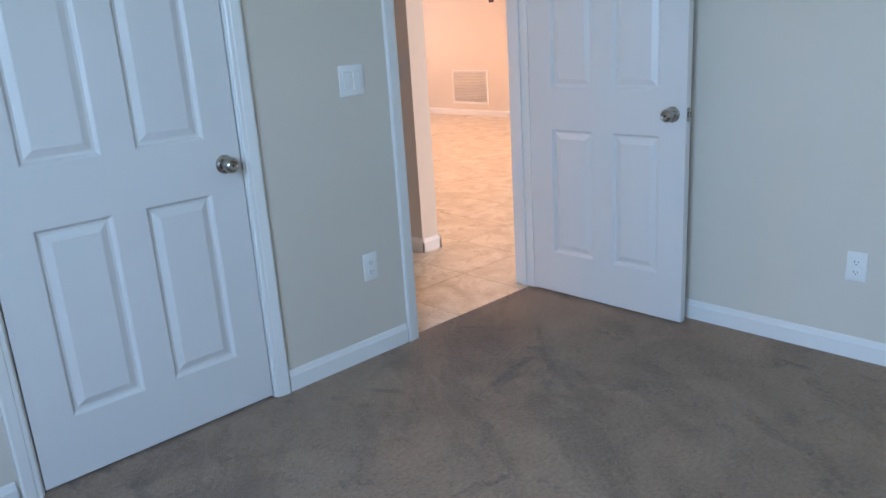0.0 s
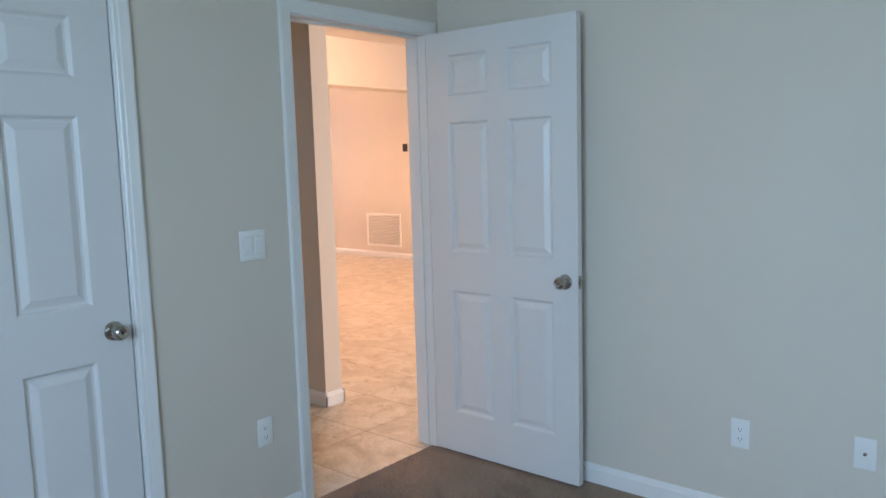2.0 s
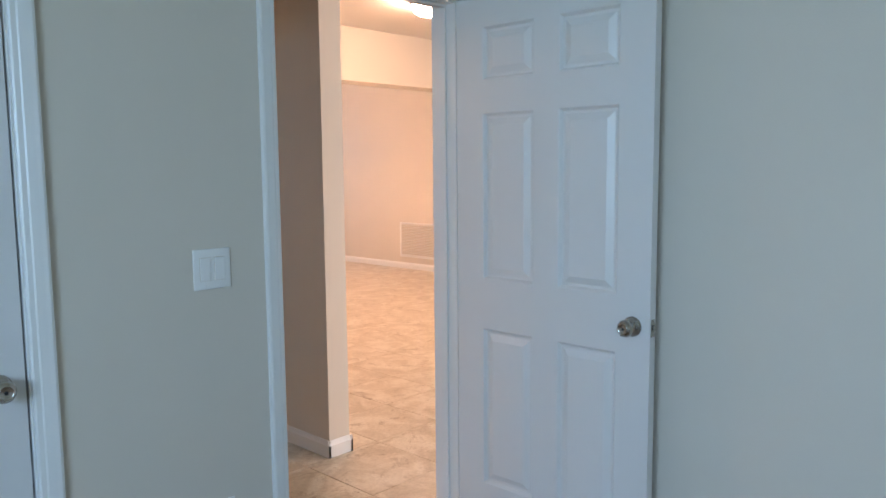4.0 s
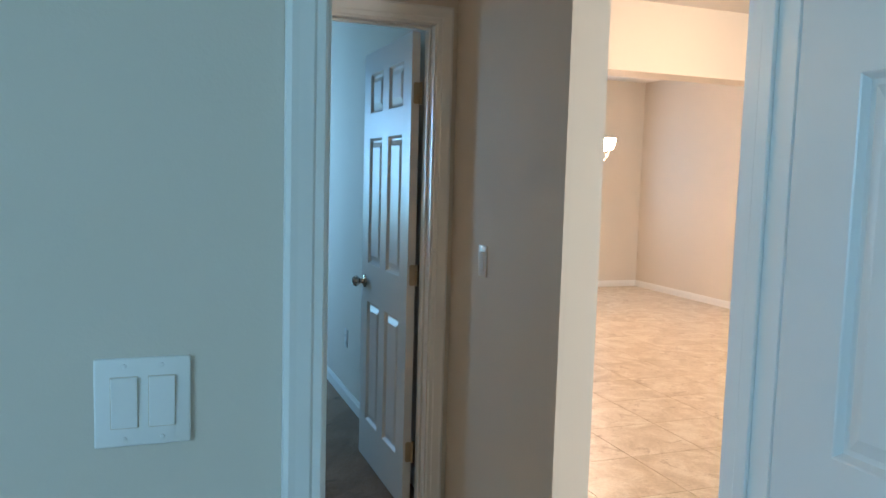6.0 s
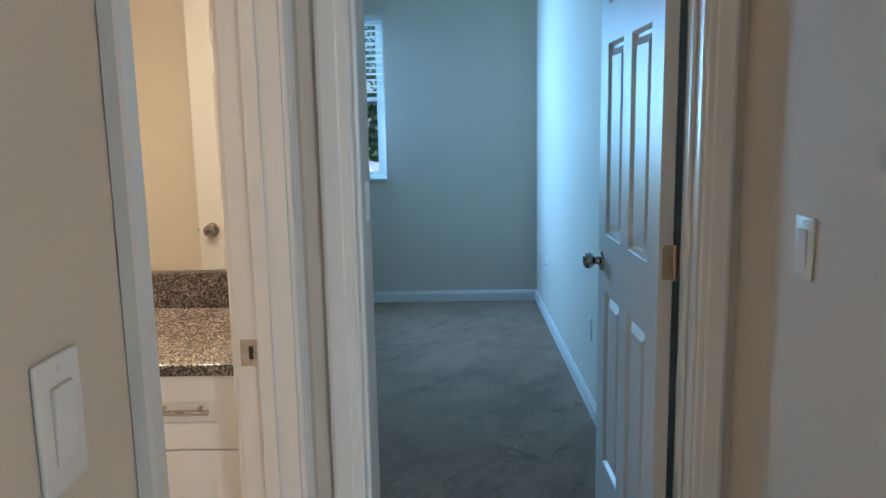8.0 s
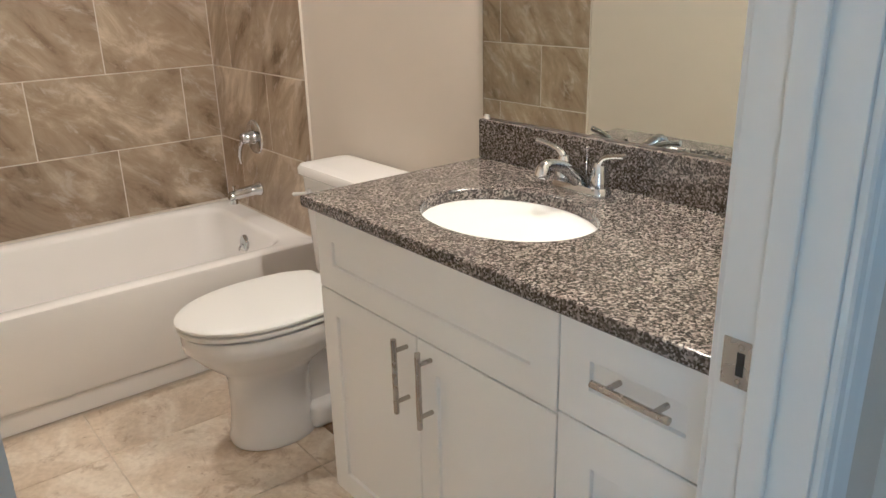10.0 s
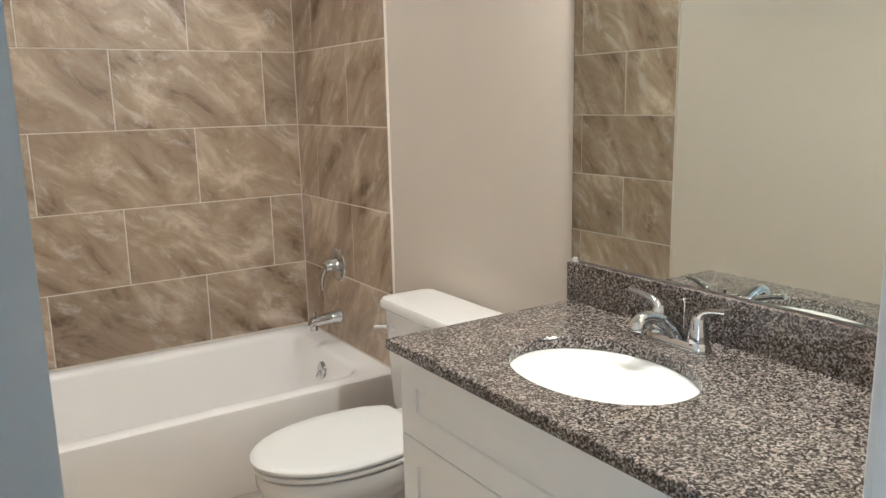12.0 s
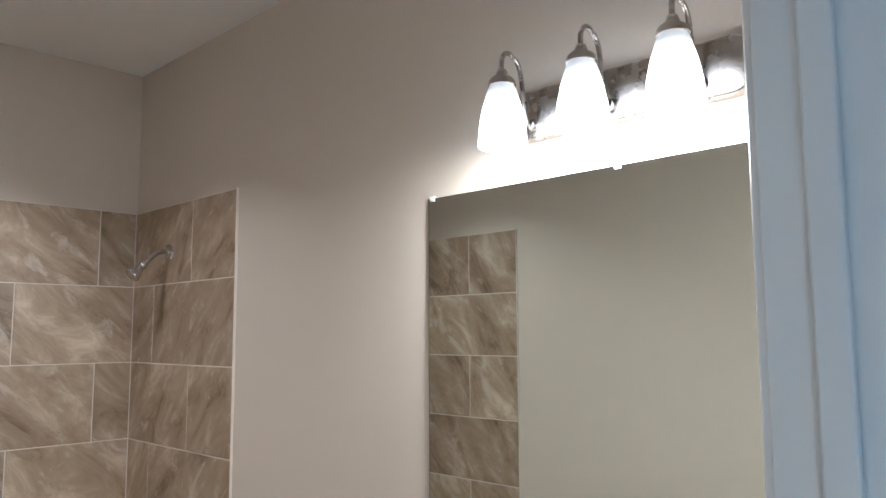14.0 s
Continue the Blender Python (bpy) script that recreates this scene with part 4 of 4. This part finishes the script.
fau = thing("sink_faucet", pose(-1.672, 2.212, 0.870), "chrome two-handle centerset bathroom faucet", "faucet")
part("base", loft([rounded(0, 0, 0.079, 0.026, 0.0255, 0.0, 8), rounded(0, 0, 0.079, 0.026, 0.0255, 0.012, 8), rounded(0, 0, 0.074, 0.022, 0.0215, 0.020, 8)]), CHROME, fau, smooth=True)
spout_line = curve_points([(0, 0.004, 0.012), (0, -0.02, 0.040), (0, -0.065, 0.068), (0, -0.108, 0.078), (0, -0.128, 0.066)], 6)
part("spout", tube(spout_line, [0.0205 - 0.0075 * min(1, k / 13) for k in range(len(spout_line))], 16), CHROME, fau, smooth=True)
part("aerator", lathe([(0, 0.032), (0.010, 0.031), (0.0155, 0.022), (0.017, 0.006), (0.015, 0.0), (0, 0.0)], 20), CHROME, fau, smooth=True, m=pose(0, -0.126, 0.052, -16, 0, 0))
part("lift_rod", tube([(0, 0.018, 0.02), (0, 0.018, 0.085), (0, 0.018, 0.098)], [0.0022, 0.0022, 0.0048], 8), CHROME, fau, smooth=True)
for s in (-1, 1):
    hub = part("handle_hub", lathe([(0.0225, 0.0), (0.0215, 0.02), (0.0175, 0.036), (0.0155, 0.048), (0.012, 0.056), (0, 0.059)], 22), CHROME, fau, smooth=True, m=pose(0.051 * s, 0, 0.018))
    part("lever", tube(curve_points([(0, 0, 0.046), (0.014 * s, -0.003, 0.066), (0.042 * s, -0.008, 0.076), (0.074 * s, -0.012, 0.082)], 5), [0.011, 0.0105, 0.01, 0.0095, 0.009, 0.0085, 0.008, 0.0075, 0.007, 0.0068, 0.0066, 0.0066, 0.0066, 0.0068, 0.007, 0.007], 10), CHROME, hub, smooth=True)

mir = thing("mirror", pose(-2.088, 2.303, 0.978), "large frameless wall mirror above the backsplash", "mirror")
part("glass", boxed(0.0, 1.088, -0.0062, -0.0012, 0.0, 1.081), MIRROR, mir)
part("polished_edge", boxed(-0.0025, 0.0, -0.0062, -0.0012, 0.0, 1.081), CHROME, mir)
for x, zz in ((0.005, 1.081), (0.55, 1.081), (0.004, 0.0)):
    part("clip", boxed(x, x + 0.016, -0.009, -0.0005, zz - 0.008, zz + 0.006, bevel=0.002), PLASTIC, mir)

vl = thing("vanity_light", pose(-1.53, 2.303, 2.205), "brushed nickel bath light bar with three lit bell shades", "wall lamp")
part("backplate", loft([[Vector((p.x, d, p.y)) for p in rounded(0.005, 0, 0.305 - g, 0.058 - g, 0.057 - g, 0, 12)] for d, g in ((0, 0), (-0.018, 0.0), (-0.026, 0.006), (-0.027, 0.012))]), NICKEL, vl, smooth=True)
for i, x in enumerate((-0.205, 0.0, 0.197)):
    arm = part("arm", tube(curve_points([(x, -0.025, -0.025), (x, -0.045, -0.024), (x, -0.056, 0.03), (x, -0.070, 0.098), (x, -0.105, 0.122), (x, -0.128, 0.105), (x, -0.130, 0.07)], 6), 0.0055, 10), NICKEL, vl, smooth=True)
    part("rosette", lathe([(0, 0.012), (0.012, 0.01), (0.016, 0), (0, 0)], 18), NICKEL, arm, smooth=True, m=pose(x, -0.026, -0.025, 90, 0, 0))
    part("cap", lathe([(0, 0.079), (0.010, 0.078), (0.014, 0.066), (0.027, 0.056), (0.031, 0.043), (0, 0.043)], 22), NICKEL, arm, smooth=True, m=pose(x, -0.130, 0))
    part("shade", lathe([(0.0, 0.044), (0.026, 0.043), (0.031, 0.032), (0.042, -0.005), (0.050, -0.045), (0.053, -0.085), (0.052, -0.092), (0.049, -0.085), (0.046, -0.045), (0.038, -0.005), (0.027, 0.028), (0, 0.036)], 30), FROST, arm, "glowing white frosted glass bell shade", smooth=True, m=pose(x, -0.130, 0))

# ---- outside the windows ----


def tree(x, y, height, spread, seed):
    rng = random.Random(seed)
    t = thing("tree", pose(x, y, -0.25), "leafy green garden tree with a brown trunk", "tree", group="garden trees")
    bm = tube(curve_points([(0, 0, 0), (0.05, 0.02, height * 0.2), (-0.03, 0.05, height * 0.45), (0.04, 0, height * 0.75)], 4), [0.17 - 0.011 * i for i in range(13)], 9)
    part("trunk", bm, BARK, t, smooth=True)
    leaves = bmesh.new()
    for b in range(9):
        a, up = rng.uniform(0, 6.28), rng.uniform(0.35, 0.7) * height
        tip = Vector((spread * rng.uniform(0.4, 0.85) * math.cos(a), spread * rng.uniform(0.4, 0.85) * math.sin(a), up + rng.uniform(0.1, 0.3) * height))
        part("limb", tube([(0, 0, up), tip * 0.5 + Vector((0, 0, up * 0.55)), tip], [0.06, 0.04, 0.015], 6), BARK, t, smooth=True)
        for c in range(14):
            p = tip + Vector((rng.gauss(0, 0.32), rng.gauss(0, 0.32), rng.gauss(0, 0.24))) * spread * 0.75
            for k in range(16):
                q = p + Vector((rng.gauss(0, 0.16), rng.gauss(0, 0.16), rng.gauss(0, 0.13)))
                u = Vector((rng.gauss(0, 1), rng.gauss(0, 1), rng.gauss(0, 1))).normalized() * rng.uniform(0.05, 0.10)
                v = u.orthogonal() * 0.55
                leaves.faces.new([leaves.verts.new(q + w) for w in (-u, v, u, -v)])
    part("crown", leaves, LEAF, t)
    return t


for n, (x, y, hh, sp) in enumerate([(-3.6, 19, 5.2, 2.2), (-1.2, 21, 5.8, 2.4), (-6.2, 18, 5.0, 2.2), (4.5, 16, 5.0, 2.2), (8.4, 17, 5.4, 2.3)]):
    tree(x, y, hh, sp, 10 + n)
hedge = bmesh.new()
rng = random.Random(4)
for k in range(9000):
    q = Vector((rng.uniform(-12, 12), 23 + rng.gauss(0, 0.35), -0.25 + 2.6 * rng.random() ** 0.7))
    u = Vector((rng.gauss(0, 1), rng.gauss(0, 1), rng.gauss(0, 1))).normalized() * rng.uniform(0.08, 0.16)
    v = u.orthogonal() * 0.6
    hedge.faces.new([hedge.verts.new(q + w) for w in (-u, v, u, -v)])
tagged(part("hedge", hedge, LEAF), "dense green garden hedge behind the lawn", "hedge", kind="stuff")

CAR_PAINT = plain("white_car_paint", (0.75, 0.76, 0.77), 0.18)
TINT = plain("dark_car_glass", (0.03, 0.035, 0.04), 0.05)
TYRE = plain("black_tyre", (0.02, 0.02, 0.02), 0.8)
car = thing("car", pose(-4.1, 15.6, -0.25), "white parked sedan car outside the bedroom window", "car")
side = [(-2.2, 0.35), (-2.25, 0.62), (-2.0, 0.82), (-1.45, 0.92), (-0.75, 1.36), (0.55, 1.42), (1.25, 1.0), (2.0, 0.86), (2.22, 0.62), (2.2, 0.35)]


def car_ring(y, squeeze):
    return [Vector((x * (1 - 0.03 * squeeze), y * (1 - (0.16 if z > 1.0 else 0.0)), z - 0.02 * squeeze)) for x, z in side]


part("body", loft([car_ring(-0.86, 1), car_ring(-0.80, 0), car_ring(0.80, 0), car_ring(0.86, 1)]), CAR_PAINT, car)
for sy in (-1, 1):
    bm = bmesh.new()
    bm.faces.new([bm.verts.new((x, sy * y, z)) for x, y, z in ((-1.25, 0.866, 0.96), (-0.70, 0.735, 1.30), (0.48, 0.735, 1.34), (1.02, 0.866, 0.98))])
    bmesh.ops.solidify(bm, geom=bm.faces[:], thickness=0.01)
    part("side_window", bm, TINT, car)
    for x in (-1.35, 1.4):
        wh = part("wheel", lathe([(0, -0.1), (0.30, -0.1), (0.32, -0.07), (0.32, 0.07), (0.30, 0.1), (0, 0.1)], 28), TYRE, car, m=pose(x, sy * 0.78, 0.32, 90, 0, 0))
        part("rim", lathe([(0, 0.105), (0.18, 0.102), (0.2, 0.09), (0, 0.09)] if sy < 0 else [(0, -0.105), (0.18, -0.102), (0.2, -0.09), (0, -0.09)], 20), NICKEL, wh)

# ---- tiles, piece by piece ----
tile_meshes = {}


def tile(name, parent, mat, size, m, bevel=0.0015):
    key = (mat.name, *(round(s, 4) for s in size))
    if key not in tile_meshes:
        w, d, h = size
        b = bevel
        bm = loft([[Vector(p) for p in ((-w / 2 + i, -d / 2 + i, z), (w / 2 - i, -d / 2 + i, z), (w / 2 - i, d / 2 - i, z), (-w / 2 + i, d / 2 - i, z))] for i, z in ((0, -h), (0, -b), (b, 0))])
        tile_meshes[key] = mesh_of(name, bm, mat)
    ob = new(name, tile_meshes[key])
    ob.parent = parent
    ob.matrix_basis = m
    return ob


def lay(parent, x0, x1, y0, y1, ox, oy, pitch=0.457, gap=0.003, top=0.0):
    """Square floor tiles on a grid, cut at the edges."""
    i0, i1 = math.floor((x0 - ox) / pitch), math.ceil((x1 - ox) / pitch)
    j0, j1 = math.floor((y0 - oy) / pitch), math.ceil((y1 - oy) / pitch)
    for i in range(i0, i1):
        for j in range(j0, j1):
            a, b = max(x0, ox + i * pitch + gap / 2), min(x1, ox + (i + 1) * pitch - gap / 2)
            c, d = max(y0, oy + j * pitch + gap / 2), min(y1, oy + (j + 1) * pitch - gap / 2)
            if b - a > 0.01 and d - c > 0.01:
                tile("tile", parent, FLOOR_TILE, (b - a, d - c, 0.004), pose((a + b) / 2, (c + d) / 2, top - 0.0015))


lay(great_floor, -0.87, 5.3, 0.03, 0.944, 0.887, 2.285)
lay(great_floor, -0.87, 0.12, 0.946, 1.94, 0.887, 2.285)
lay(great_floor, 0.247, 5.3, 0.946, 8.05, 0.887, 2.285)
lay(bath_floor, -3.04, -0.87, 0.77, 2.303, -2.28, 1.374)
structure("floor_great_room_south", boxed(0.25, 5.3, -3.75, 0.029, -0.005, -0.001), FLOOR_TILE, "beige stone tile floor near the assumed glazed opening", "floor")

tub_wall = thing("wall_tile_back", pose(-3.848, 0, 0, 0, 90, 0), "brown veined ceramic tiles on the wall behind the tub", "wall tile", kind="structure")
side_wall = thing("wall_tile_faucet", pose(0, 2.303, 0, 90, 0, 0), "brown veined ceramic tiles on the faucet wall", "wall tile", kind="structure")
far_wall = thing("wall_tile_far", pose(0, 0.77, 0, -90, 0, 0), "brown veined ceramic tiles on the far tub wall", "wall tile", kind="structure")
part("grout", boxed(-2.222, -0.37, 0.772, 2.302, -0.001, 0.0068), GROUT, tub_wall, "pale grey grout")
part("grout", boxed(-3.846, -3.037, 0.37, 2.222, -0.001, 0.0068), GROUT, side_wall, "pale grey grout")
part("grout", boxed(-3.846, -3.037, -2.222, -0.37, -0.001, 0.0068), GROUT, far_wall, "pale grey grout")
course, g = 0.307, 0.0045
for r in range(6):
    z1 = 2.22 - r * course
    z0 = max(z1 - course, 0.395)
    odd = r % 2
    cuts = [0.772] + [y for y in ((0.935, 1.542, 2.149) if not odd else (1.238, 1.845))] + [2.295]
    for a, b in zip(cuts, cuts[1:]):
        tile("tile", tub_wall, WALL_TILE, (z1 - z0 - g, b - a - g, 0.0065), pose(-(z0 + z1) / 2, (a + b) / 2, 0.0085))
    cuts = [-3.839, -3.35, -3.0385] if not odd else [-3.839, -3.652, -3.0385]
    for a, b in zip(cuts, cuts[1:]):
        tile("tile", side_wall, WALL_TILE, (b - a - g, z1 - z0 - g, 0.0065), pose((a + b) / 2, (z0 + z1) / 2, 0.0085))
        tile("tile", far_wall, WALL_TILE, (b - a - g, z1 - z0 - g, 0.0065), pose((a + b) / 2, -(z0 + z1) / 2, 0.0085))
part("edge_trim", boxed(-3.0385, -3.036, 0.38, 2.222, -0.001, 0.0092), GROUT, side_wall, "pale metal tile edge strip")
part("edge_trim", boxed(-3.0385, -3.036, -2.222, -0.38, -0.001, 0.0092), GROUT, far_wall, "pale metal tile edge strip")
